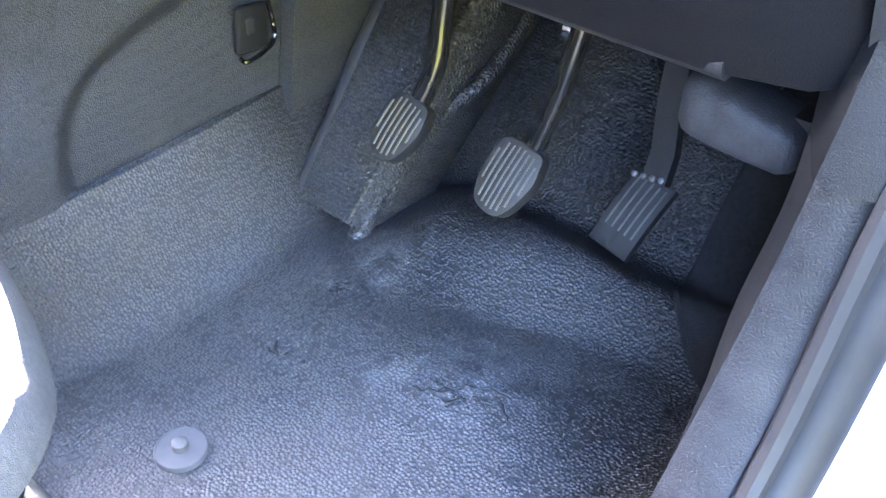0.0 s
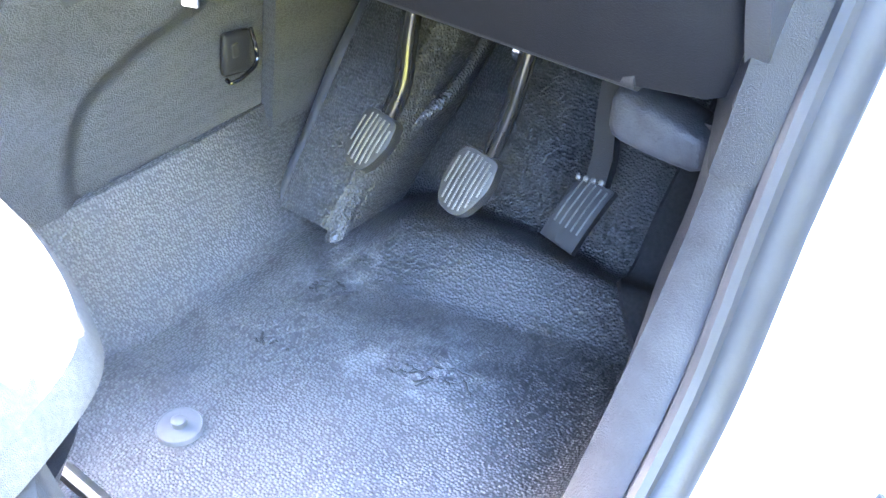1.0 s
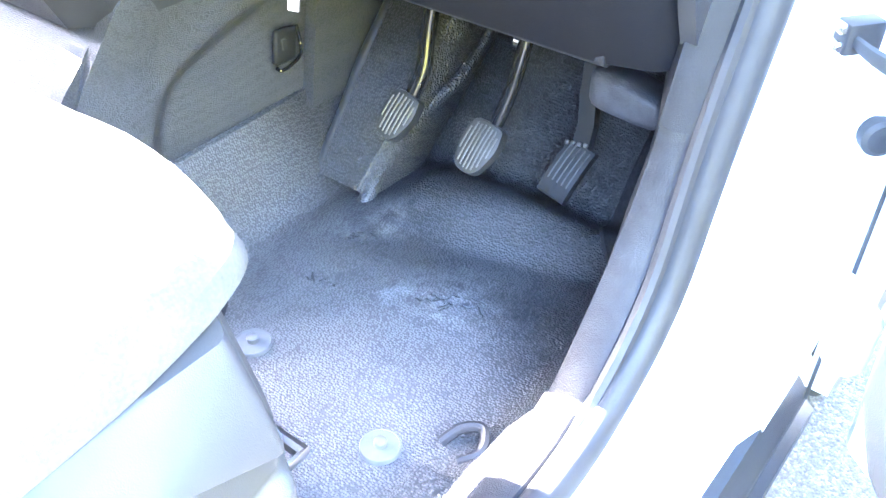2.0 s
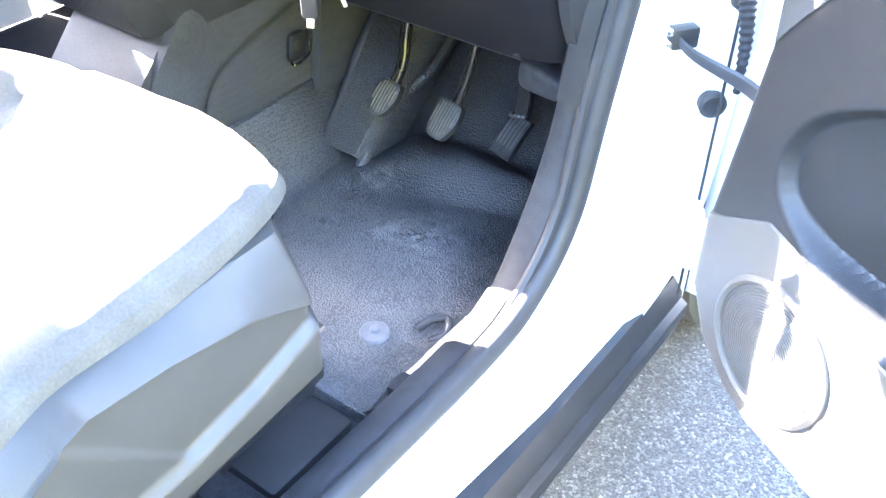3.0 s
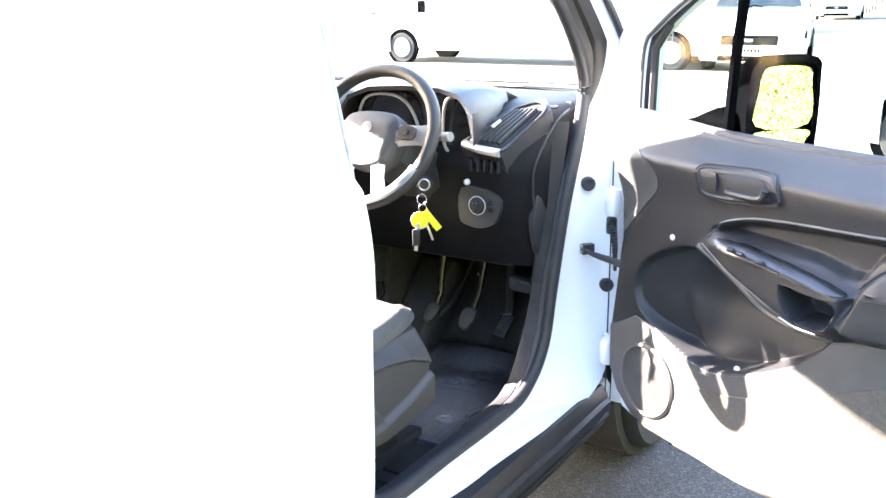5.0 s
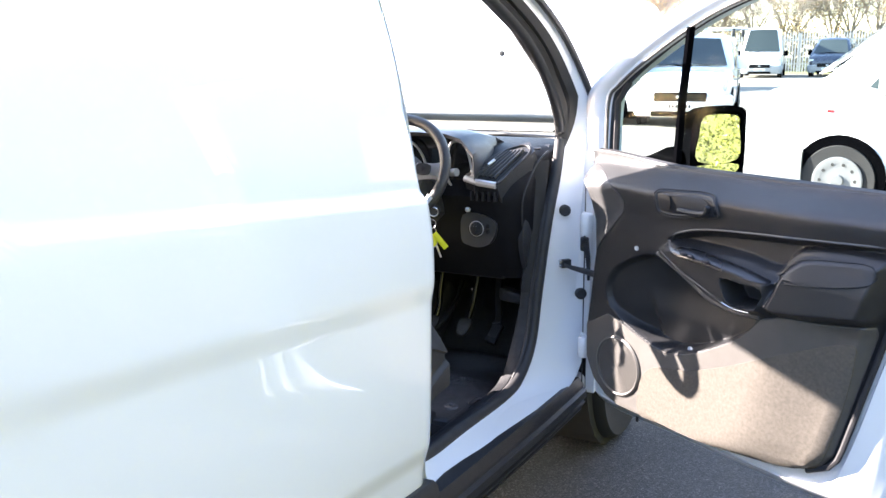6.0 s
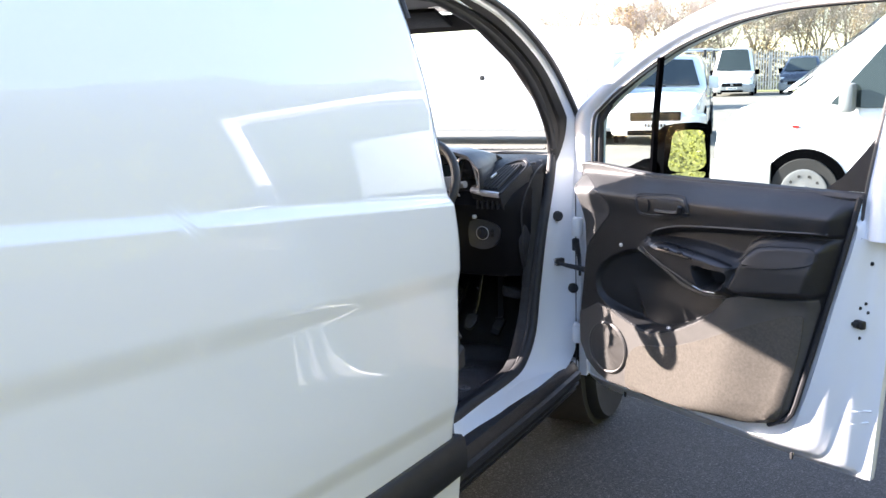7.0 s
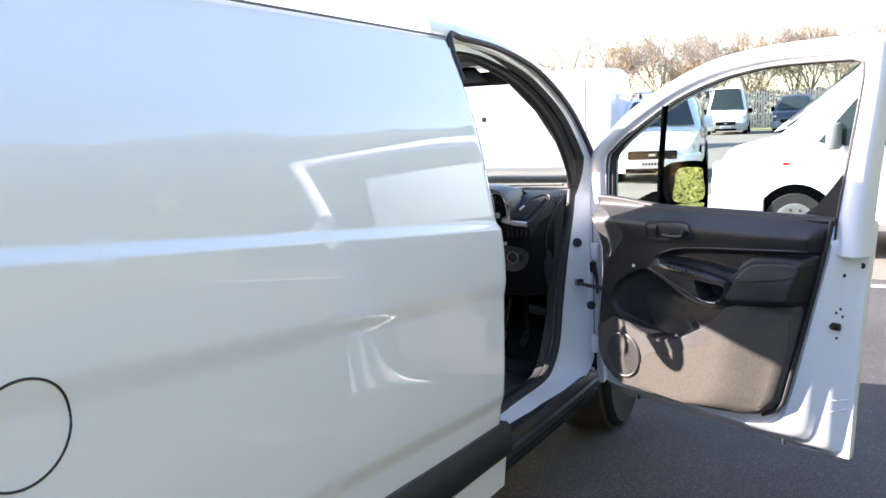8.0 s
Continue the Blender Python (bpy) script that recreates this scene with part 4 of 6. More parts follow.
part("arm", tube(smooth_line([(0.447, 0.065, 0.575), (0.456, 0.08, 0.62), (0.462, 0.095, 0.68), (0.468, 0.13, 0.80)]), 0.009, 12), PEDAL_ARM, brake, "glossy black pedal arm")
part("pivot", lathe([(0.006, -0.01), (0.010, -0.006), (0.010, 0.006), (0.004, 0.01)], (0.452, 0.10, 0.672), (1, 0, 0), 12), STEEL, brake)
gas = thing("accelerator_pedal", "ribbed black plastic accelerator pedal", "pedal", (0.53, 0.105, 0.525), group="pedals")
rib_pad((0.529, 0.103, 0.521), -42, 0.040, 0.076, False, 5, GREY, RIB_WORN, gas, 14, 0.030)
part("arm", loft([[(x - 0.0125, y, z), (x - 0.011, y - 0.004, z + 0.003), (x + 0.011, y - 0.004, z + 0.003), (x + 0.0125, y, z), (x + 0.011, y + 0.010, z - 0.005), (x - 0.011, y + 0.010, z - 0.005)] for x, y, z in ((0.536, 0.122, 0.548), (0.536, 0.130, 0.575), (0.528, 0.142, 0.61), (0.524, 0.152, 0.64), (0.522, 0.165, 0.72), (0.522, 0.175, 0.80))]), GREY, gas, "flat grey plastic arm")
for k in range(4):
    part("stud", lathe([(0.003, 0), (0.003, 0.004), (0.001, 0.005)], (0.518 + 0.009 * k, 0.119 - 0.001 * k, 0.550 + 0.002 * k), (0, -0.7, 0.7), 8), RIB_WORN, gas)
cover = thing("bracket_cover", "worn grey plastic cover under the dashboard", "cover", (0.62, 0.05, 0.70))
def boxy(q, p):
    """Cosine and sine drawn out towards a rounded rectangle."""
    c, d = math.cos(q), math.sin(q)
    return math.copysign(abs(c) ** p, c), math.copysign(abs(d) ** p, d)


part("shell", loft([[(0.585 + 0.085 * a, 0.045 + 0.026 * g * boxy(q, 0.5)[0], 0.690 - 0.012 * a + 0.5 * (0.048 - 0.012 * a) * g * boxy(q, 0.5)[1]) for q in [6.28319 * k / 24 for k in range(24)]] for a, g in [(-0.01, 0.55), (0.0, 0.78), (0.05, 0.93), (0.15, 1.0), (0.40, 1.02), (0.65, 1.0), (0.88, 0.95), (0.96, 0.80), (1.0, 0.55)]]), SCUFFED_PALE, cover, "worn grey rounded cover")
part("mount", box(0.655, 0.70, 0.04, 0.07, 0.682, 0.700, 0.004), BLACK, cover)
# ---- dashboard ----
dash = thing("dashboard", "charcoal plastic dashboard with silver-edged vents and instrument hood", "dashboard", (0, 0.2, 0.8))
prof = [(0.03, 0.80), (-0.045, 0.772), (-0.085, 0.778), (-0.095, 0.80), (-0.135, 0.89), (-0.155, 0.95), (-0.155, 1.02), (-0.165, 1.055), (-0.13, 1.10), (-0.05, 1.165), (0.06, 1.195), (0.25, 1.205), (0.6, 1.175), (0.6, 0.95)]
stations = [(-0.74, 0.16, 0), (-0.6, 0.05, 0), (-0.3, 0.0, 0), (0.1, 0.0, 0), (0.5, 0.0, 0), (0.64, 0.0, 0), (0.69, 0.015, 0), (0.72, 0.05, 0), (0.737, 0.10, 0)]
part("dash_body", loft([[(x, y + s * (1 if y < 0.3 else 0), z) for y, z in prof] for x, s, _ in stations]), DASH_SHADED, dash, "dashboard body and knee panel, coloured dark for shade")
part("knee_lip", tube([(x, -0.075 + 0.1 * max(x - 0.66, 0), 0.784) for x in [0.05 + 0.05 * k for k in range(13)]], 0.012, 10), GREY, dash, "rounded lower edge of the knee panel")
part("end_cap", sheet(lambda u, v: (0.725 + 0.016 * math.sin(math.pi * u) * math.sin(math.pi * v), -0.065 - 0.06 * math.sin(math.pi * min(v * 1.15, 1)) * (1 - u) + 0.185 * u + 0.04 * v * (1 - u), 0.80 + 0.40 * v - 0.10 * (1 - u) * v), 16, 20, (-0.015, 0, 0)), DASH, dash, "curved dashboard end cap")
part("end_cap_seam", tube(smooth_line([(0.742, 0.065, 1.185), (0.742, -0.02, 1.16), (0.735, -0.09, 1.10), (0.728, -0.12, 1.04), (0.722, -0.10, 0.95), (0.72, -0.06, 0.85)]), 0.003, 6), RUBBER, dash)
# instrument hood
hood = []
for y, g, t in [(-0.185, 0.0, 0.0), (-0.19, 0.004, 0.012), (-0.15, 0.004, 0.018), (-0.05, -0.005, 0.016), (0.08, -0.03, -0.005), (0.22, -0.08, -0.05)]:
    hood.append([(x, y + 0.02 * math.sin(k), z + t) for k, (x, z) in enumerate([(0.165 - g, 1.06), (0.165 - g, 1.16), (0.20, 1.215), (0.27, 1.238), (0.38, 1.245), (0.49, 1.242), (0.545, 1.228), (0.585 + g, 1.18), (0.592 + g, 1.06)]) for k in [0]])
part("instrument_hood", loft(hood, closed=False), DASH, dash, "charcoal instrument hood")
part("instrument_face", plate([(x, -0.128, z) for x, z in [(0.168, 1.06), (0.168, 1.16), (0.20, 1.212), (0.27, 1.232), (0.38, 1.238), (0.49, 1.236), (0.542, 1.222), (0.582, 1.178), (0.588, 1.06)]], (0, 0.03, 0)), BLACK_GLOSS, dash, "glossy black instrument face")


def pod(cx, cz, w, h, tilt):
    out = [(-0.5, -0.3), (-0.42, 0.25), (-0.22, 0.5), (0.2, 0.5), (0.42, 0.25), (0.5, -0.2), (0.3, -0.5), (-0.2, -0.5)]
    line = smooth_line([(cx + w * a, -0.148 - tilt * b, cz + h * b) for a, b in out], 5, True)
    return part("instrument_ring", tube(line, 0.0045, 8, True, up=(0, 1, 0)), SILVER, dash, "silver instrument pod surround")


pod(0.520, 1.150, 0.088, 0.150, 0.02)
pod(0.300, 1.150, 0.20, 0.150, 0.02)
part("display", plate([(0.41, -0.135, 1.13), (0.47, -0.135, 1.13), (0.465, -0.135, 1.20), (0.415, -0.135, 1.20)], (0, 0.004, 0)), SCREEN, dash)
# outboard vent
VP = lambda x, y, lift=0.0: Vector((x, y - 0.55 * lift, 1.106 + 0.62 * (y + 0.16) + 0.84 * lift))
part("vent_pod", loft([[VP(x, y, l) for x, y in [(0.548, -0.165), (0.672, -0.185), (0.735, -0.03), (0.70, 0.01), (0.625, -0.03), (0.595, -0.075)]] for l in (-0.06, 0.004, 0.010)]), DASH, dash)
part("vent_bezel", tube(smooth_line([VP(x, y, 0.012) for x, y in [(0.552, -0.162), (0.61, -0.172), (0.668, -0.180), (0.69, -0.13), (0.722, -0.04), (0.69, -0.01), (0.63, -0.04), (0.60, -0.08), (0.573, -0.125)]], 5, True), 0.004, 8, True), BLACK, dash, "black vent surround")
part("vent_lip", tube([VP(x, y, 0.010) for x, y in [(0.552, -0.162), (0.60, -0.176), (0.668, -0.184)]], 0.011, 8), SILVER, dash, "bright silver vent lip")
part("vent_cavity", loft([[VP(x, y, l) for x, y in [(0.562, -0.152), (0.664, -0.168), (0.714, -0.04), (0.685, -0.02), (0.635, -0.048)]] for l in (0.0105, 0.0125)]), DARK, dash)
for k in range(6):
    f = (k + 0.7) / 6.4
    a, b = VP(0.566 + 0.098 * f, -0.150 - 0.012 * f, 0.016), VP(0.632 + 0.075 * f, -0.048 + 0.012 * f, 0.016)
    part("vent_slat", tube([a, b], 0.0042, 6, flat=1.6), BLACK, dash)
part("vent_slider", tube([VP(0.613, -0.115, 0.024), VP(0.625, -0.092, 0.024)], 0.005, 8), SILVER, dash)
part("demister_vent", tube([(0.67, -0.03, 1.193), (0.745, -0.012, 1.20)], 0.010, 6, flat=0.5), BLACK, dash)
for k in range(5):
    part("lower_grille_slat", box(0.572 + 0.020 * k, 0.580 + 0.020 * k, -0.178, -0.16, 1.045, 1.075, 0.002), BLACK, dash)
# light switch plate
part("switch_plate", loft([[(x, -0.150 + d, z) for x, z in round_poly([(0.54, 0.995), (0.535, 0.915), (0.56, 0.897), (0.60, 0.893), (0.64, 0.912), (0.657, 0.97), (0.61, 0.998)], 3)] for d in (0.02, -0.012, -0.015)]), DASH, dash)
dial = part("light_dial", lathe([(0.026, -0.01), (0.026, 0.004), (0.019, 0.008), (0.018, 0.016), (0.012, 0.018), (0.001, 0.018)], (0.591, -0.163, 0.954), (0, -1, 0.1), 30), BLACK, dash, "black rotary light switch with silver ring")
part("dial_ring", tube([(0.591 + 0.024 * math.cos(a), -0.169, 0.954 + 0.024 * math.sin(a)) for a in [6.28319 * k / 30 for k in range(30)]], 0.0017, 6, True, up=(0, 1, 0)), SILVER, dial)
part("dial_grip", box(0.587, 0.595, -0.186, -0.176, 0.938, 0.970, 0.002), BLACK, dial)
for dx, dz in ((0.038, 0.010), (0.038, -0.008)):
    part("thumb_wheel", box(0.591 + dx - 0.005, 0.591 + dx + 0.005, -0.171, -0.16, 0.954 + dz - 0.006, 0.954 + dz + 0.006, 0.002), GREY, dash)
part("dial_mark", box(0.586, 0.596, -0.1835, -0.182, 0.962, 0.9645), SILVER, dial)
part("dimmer_knob", lathe([(0.008, 0), (0.008, 0.008), (0.005, 0.011), (0.001, 0.012)], (0.558, -0.160, 1.012), (0, -1, 0.1), 16), CHROME_WHITE, dash, "small pale knob")

# steering column and wheel
WC = Vector((0.395, -0.36, 1.148))
WT = Matrix.Translation(WC) @ Matrix.Rotation(radians(60), 4, "X")
wheel = thing("steering_wheel", "black steering wheel with silver-grey spokes", "steering wheel", tuple(WC))


def wpt(x, y, z=0.0):
    return WT @ Vector((x, y, z))


rim = part("rim", tube([wpt(0.180 * math.cos(a), 0.178 * math.sin(a)) for a in [6.28319 * k / 64 for k in range(64)]], 0.0165, 12, True, up=tuple(WT.to_3x3() @ Vector((0, 0, 1)))), LEATHER, wheel, "black stitched rim")
part("rim_insert", tube([wpt(0.177 * math.cos(a), 0.175 * math.sin(a), 0.010) for a in [radians(205 + 130 * k / 24) for k in range(25)]], 0.0125, 8), SILVER, wheel, "silver lower rim insert")
hub_out = round_poly([(-0.085, -0.005), (-0.082, 0.045), (-0.04, 0.064), (0.04, 0.064), (0.082, 0.045), (0.085, -0.005), (0.06, -0.065), (0.0, -0.085), (-0.06, -0.065)], 4)
part("airbag_cover", loft([[wpt(x * k, y * k, z) for x, y in hub_out] for k, z in [(0.9, -0.06), (1.0, -0.03), (1.0, 0.0), (0.93, 0.012), (0.7, 0.020), (0.3, 0.024)]]), GREY_CON, wheel, "grey airbag cover")
part("badge", lathe([(0.016, 0.0), (0.015, 0.003), (0.001, 0.0035)], wpt(0, 0.015, 0.0225), WT.to_3x3() @ Vector((0, 0, 1)), 24), SILVER, wheel, "plain oval badge")
for s in (1, -1):
    sp = part("spoke", loft([[wpt(s * x, y + 0.003, z) for y, z in ((yc - w, -0.012), (yc - w * 0.8, 0.006), (yc, 0.012), (yc + w * 0.8, 0.006), (yc + w, -0.012))] for x, yc, w in [(0.06, 0.005, 0.030), (0.10, 0.010, 0.026), (0.14, 0.012, 0.024), (0.168, 0.012, 0.030)]]), SILVER, wheel, "silver-grey spoke with buttons")
    part("button_pad", loft([[wpt(s * (0.112 + x), 0.012 + y, z) for x, y in round_poly([(-0.022, -0.014), (0.02, -0.016), (0.024, 0.012), (-0.018, 0.016)], 3)] for z in (0.008, 0.0165)]), BLACK, sp)
    part("button", lathe([(0.008, 0), (0.008, 0.003), (0.001, 0.004)], wpt(s * 0.112, 0.012, 0.0165), WT.to_3x3() @ Vector((0, 0, 1)), 16), GREY, sp)
    part("lower_spoke", loft([[wpt(s * (xc + a), yc, z) for a, z in ((-w, -0.012), (-w * 0.6, 0.008), (w * 0.6, 0.008), (w, -0.012))] for xc, yc, w in [(0.035, -0.05, 0.020), (0.050, -0.10, 0.016), (0.070, -0.155, 0.022)]]), SILVER, wheel, "silver-grey lower spoke")
column = thing("steering_column", "charcoal steering column shroud with stalk and ignition", "steering column", (0.39, -0.2, 1.05))
part("shroud", loft([[WC + (Vector((0, 0.85, -0.42)) * d) + Vector((w * a, 0, h * b - 0.012)) for a, b in ((-1, -0.6), (-0.9, 0.6), (-0.4, 1), (0.4, 1), (0.9, 0.6), (1, -0.6), (0.5, -1.1), (-0.5, -1.1))] for d, w, h in [(0.035, 0.05, 0.045), (0.06, 0.065, 0.055), (0.14, 0.07, 0.065), (0.26, 0.075, 0.075)]]), DASH, column)
st = part("stalk", tube([(0.45, -0.235, 1.135), (0.50, -0.25, 1.14), (0.55, -0.262, 1.143)], [0.007, 0.009, 0.012], 10), BLACK, column, "black column stalk")
part("stalk_tip", tube([(0.55, -0.262, 1.143), (0.572, -0.268, 1.146)], 0.0125, 10), GREY_PALE, st)
part("ignition", lathe([(0.022, -0.02), (0.022, 0.006), (0.017, 0.010), (0.010, 0.008), (0.001, 0.008)], (0.472, -0.235, 1.01), (0.5, -0.8, 0.2), 24), BLACK, column, "black ignition barrel")
part("ignition_ring", tube([Vector((0.476, -0.243, 1.012)) + 0.014 * (math.cos(a) * Vector((0.85, 0.53, 0)) + math.sin(a) * Vector((-0.1, 0.16, 0.98))) for a in [6.28319 * k / 24 for k in range(24)]], 0.002, 6, True), SILVER, column)

# keys
keys = thing("key_bunch", "bunch of keys with yellow tags hanging from the ignition", "keys", (0.48, -0.25, 0.95))
KX, KY = Vector((0.86, 0.5, 0)), Vector((0.5, -0.86, 0))


def kp(a, h, b=0.0):
    return Vector((0.478, -0.258, 1.0)) + KX * a + KY * b + Vector((0, 0, h))


part("key_ring", tube([kp(0.012 * math.cos(a), -0.024 + 0.014 * math.sin(a)) for a in [6.28319 * k / 20 for k in range(20)]], 0.0016, 6, True, up=tuple(KY)), STEEL, keys)
part("key_ring", tube([kp(0.002 + 0.010 * math.cos(a), -0.047 + 0.012 * math.sin(a), 0.004) for a in [6.28319 * k / 20 for k in range(20)]], 0.0015, 6, True, up=tuple(KY)), STEEL, keys)
part("round_tag", lathe([(0.021, -0.0015), (0.022, 0.0), (0.021, 0.0015), (0.001, 0.0015)], kp(-0.006, -0.078, 0.006), KY, 28), YELLOW, keys, "round yellow key tag")
part("tag_rim", tube([kp(-0.006 + 0.0225 * math.cos(a), -0.078 + 0.0225 * math.sin(a), 0.006) for a in [6.28319 * k / 28 for k in range(28)]], 0.0016, 6, True, up=tuple(KY)), SILVER, keys)
part("strip_tag", box(-0.009, 0.009, -0.001, 0.001, -0.062, 0.0, 0.002, 2, turn=Matrix.Translation(kp(0.006, -0.052, 0.010)) @ Matrix.Rotation(radians(30), 4, "Z") @ Matrix.Rotation(radians(-38), 4, "Y")), YELLOW, keys, "yellow strip tag")
part("key_blade", box(-0.005, 0.005, -0.0012, 0.0012, -0.075, 0.0, 0.001, 1, turn=Matrix.Translation(kp(-0.010, -0.085, 0.008)) @ Matrix.Rotation(radians(30), 4, "Z") @ Matrix.Rotation(radians(6), 4, "Y")), STEEL, keys, "steel key blade")
part("key_blade", box(-0.003, 0.003, -0.001, 0.001, -0.05, 0.0, 0.001, 1, turn=Matrix.Translation(kp(0.010, -0.085, 0.004)) @ Matrix.Rotation(radians(30), 4, "Z") @ Matrix.Rotation(radians(-20), 4, "Y")), STEEL, keys)
part("key_fob", box(-0.010, 0.010, -0.005, 0.005, -0.045, 0.0, 0.004, 2, turn=Matrix.Translation(kp(-0.016, -0.100, 0.012)) @ Matrix.Rotation(radians(30), 4, "Z")), BLACK, keys, "black key fob")

# ---- seats ----
PLAN = round_poly([(0.0, -0.49), (0.03, -0.42), (0.12, -0.382), (0.30, -0.364), (0.42, -0.370), (0.515, -0.400), (0.564, -0.438), (0.590, -0.51), (0.602, -0.61), (0.604, -0.75), (0.597, -0.93), (0.32, -0.96), (0.03, -0.93), (0.0, -0.7)], 6)


def seat_top(x, y):
    z = 0.742 - 0.045 * sm(-0.42, -0.95, y)
    left = sm(0.165, 0.045, x)
    right = sm(0.46, 0.57, x)
    z += 0.070 * left * sm(-0.38, -0.60, y) + 0.026 * right + 0.02 * right * sm(-0.5, -0.9, y)
    z -= 0.008 * math.exp(-((x - 0.145) / 0.008) ** 2) + 0.006 * math.exp(-((x - 0.50) / 0.008) ** 2)
    z -= 0.005 * math.exp(-((y + 0.71) / 0.007) ** 2) * sm(0.13, 0.16, x) * sm(0.52, 0.49, x)
    z += 0.002 * noise.noise(Vector((x * 14, y * 14, 0))) + 0.0015 * noise.noise(Vector((x * 45, y * 45, 2)))
    return z


def make_seat(name, label, mirror):
    seat = thing(name, label, "seat", (mirror * 0.32, -0.7, 0.38))

    def M(p):
        return Vector((p[0] * mirror, p[1] - (0.12 if mirror < 0 else 0), p[2]))

    cx, cy = 0.32, -0.66
    rings = []
    for k, dz, grow in [(0.0, 0, 1), (0.15, 0, 1), (0.3, 0, 1), (0.45, 0, 1), (0.55, 0, 1), (0.65, 0, 1), (0.73, 0, 1), (0.80, 0, 1), (0.86, 0, 1), (0.91, -0.004, 1), (0.95, -0.012, 1), (0.98, -0.016, 1), (1.0, -0.028, 1), (1.004, -0.036, 1), (0.985, -0.044, 1), (0.95, -0.046, 1)]:
        rr = []
        for x, y in PLAN:
            px, py = cx + (x - cx) * max(k, 1e-3), cy + (y - cy) * max(k, 1e-3)
            qx, qy = cx + (x - cx) * min(k, 0.9), cy + (y - cy) * min(k, 0.9)
            zz = seat_top(px, py) if k < 0.9 else seat_top(qx, qy) + dz
            rr.append(M((px, py, zz)))
        rings.append(rr)
    part("cushion", loft(rings, caps=True), FABRIC, seat, "grey cloth seat cushion with piped seams")
    part("cushion_base", loft([[M((cx + (x - cx) * g, cy + (y - cy) * g, z)) for x, y in PLAN] for g, z in [(0.95, 0.69), (0.90, 0.655), (0.82, 0.60), (0.76, 0.55)]]), BLACK, seat)

    def val(u, v):
        y = -0.470 - 0.47 * u
        zt = 0.722 - 0.02 * sm(0.85, 1, u)
        zr = lerp_table([(0.0, 0.640), (0.05, 0.648), (0.23, 0.684), (0.45, 0.705), (0.64, 0.714), (0.70, 0.704), (1.0, 0.63)], u)
        zb = lerp_table([(0.0, 0.556), (0.06, 0.545), (0.48, 0.525), (1.0, 0.548)], u)
        zs = lerp_table([(0.0, 0.628), (0.03, 0.620), (0.25, 0.588), (0.48, 0.568), (0.8, 0.566), (1.0, 0.57)], u)
        if v > 0.75:
            z = zr + (zt - zr) * (v - 0.75) / 0.25
            x = 0.650 - 0.050 * ((v - 0.75) / 0.25) ** 1.2
        else:
            z = zb + (zr - zb) * v / 0.75
            x = 0.650 - 0.008 * sm(zr, zr - 0.007, z) + 0.016 * sm(zs + 0.010, zs - 0.004, z) - 0.012 * sm(0.04, 0.0, v)
            back = -0.70 - (z - 0.592) * 0.97
            x += 0.005 * sm(back + 0.006, back - 0.006, y) * sm(zs, zs + 0.008, z)
        return M((x - 0.035 * (1 - sm(0, 0.07, u)) ** 2, y + 0.05 * max(z - 0.62, 0) * (1 - u), z))

    part("side_valance", sheet(val, 100, 80, (-0.03 * mirror, 0, 0)), GREY_VAL, seat, "moulded grey plastic seat side cover")
    part("lever", tube([M((0.632, -0.885, 0.70)), M((0.640, -0.91, 0.685)), M((0.636, -0.935, 0.66))], [0.012, 0.016, 0.012], 10), GREY, seat, "grey recliner lever")
    part("backrest", loft([[M((0.325 + (0.285 * w) * (1 if math.cos(a) > 0 else -1) * abs(math.cos(a)) ** 0.6, -0.945 - 0.26 * h + 0.085 * (1 if math.sin(a) > 0 else -1) * abs(math.sin(a)) ** 0.6 + (0.125 if math.sin(a) >= -0.01 and mirror > 0 else 0.05) * abs(math.cos(a)) ** 4, 0.64 + 0.70 * h)) for a in [6.28319 * k / 40 for k in range(40)]] for h, w in [(0, 0.93), (0.08, 0.99), (0.3, 1), (0.6, 0.97), (0.85, 0.88), (0.96, 0.75), (1.0, 0.55)]]), FABRIC, seat, "grey cloth backrest")
    part("headrest", loft([[M((0.325 + 0.13 * w * math.cos(a), -1.20 + 0.045 * math.sin(a), 1.38 + 0.20 * h)) for a in [6.28319 * k / 24 for k in range(24)]] for h, w in [(0, 0.8), (0.2, 1), (0.8, 1), (1.0, 0.7)]]), FABRIC, seat)
    for x in (0.27, 0.38):
        part("headrest_post", tube([M((x, -1.19, 1.30)), M((x, -1.20, 1.40))], 0.006, 8), STEEL, seat)
    for x in (0.12, 0.54):
        rail = part("seat_rail", box(min(x * mirror - 0.02, x * mirror + 0.02), max(x * mirror - 0.02, x * mirror + 0.02), -0.97, -0.40, 0.376, 0.415, 0.006), DARK_METAL, seat, "dark steel seat rail")
        part("rail_bolt", lathe([(0.010, 0), (0.010, 0.008), (0.004, 0.010)], M((x, -0.93, 0.415)), (0, 0, 1), 10), STEEL, rail)
        part("seat_leg", box(min(x * mirror - 0.012, x * mirror + 0.012), max(x * mirror - 0.012, x * mirror + 0.012), -0.90, -0.50, 0.41, 0.56, 0.006), DARK_METAL, seat)
    part("slide_bar", tube([M((0.12, -0.42, 0.46)), M((0.12, -0.38, 0.455)), M((0.54, -0.38, 0.455)), M((0.54, -0.42, 0.46))], 0.008, 8), STEEL, seat, "steel slide bar")
    return seat


make_seat("driver_seat", "grey cloth driver's seat in strong sunlight", 1)
make_seat("passenger_seat", "grey cloth passenger seat", -1)
bk = thing("belt_buckle", "black seat belt buckle beside the seat", "seat belt buckle", (0.57, -0.93, 0.40))
part("anchor", box(0.60, 0.66, -0.955, -0.90, 0.376, 0.40, 0.004), DARK_METAL, bk)
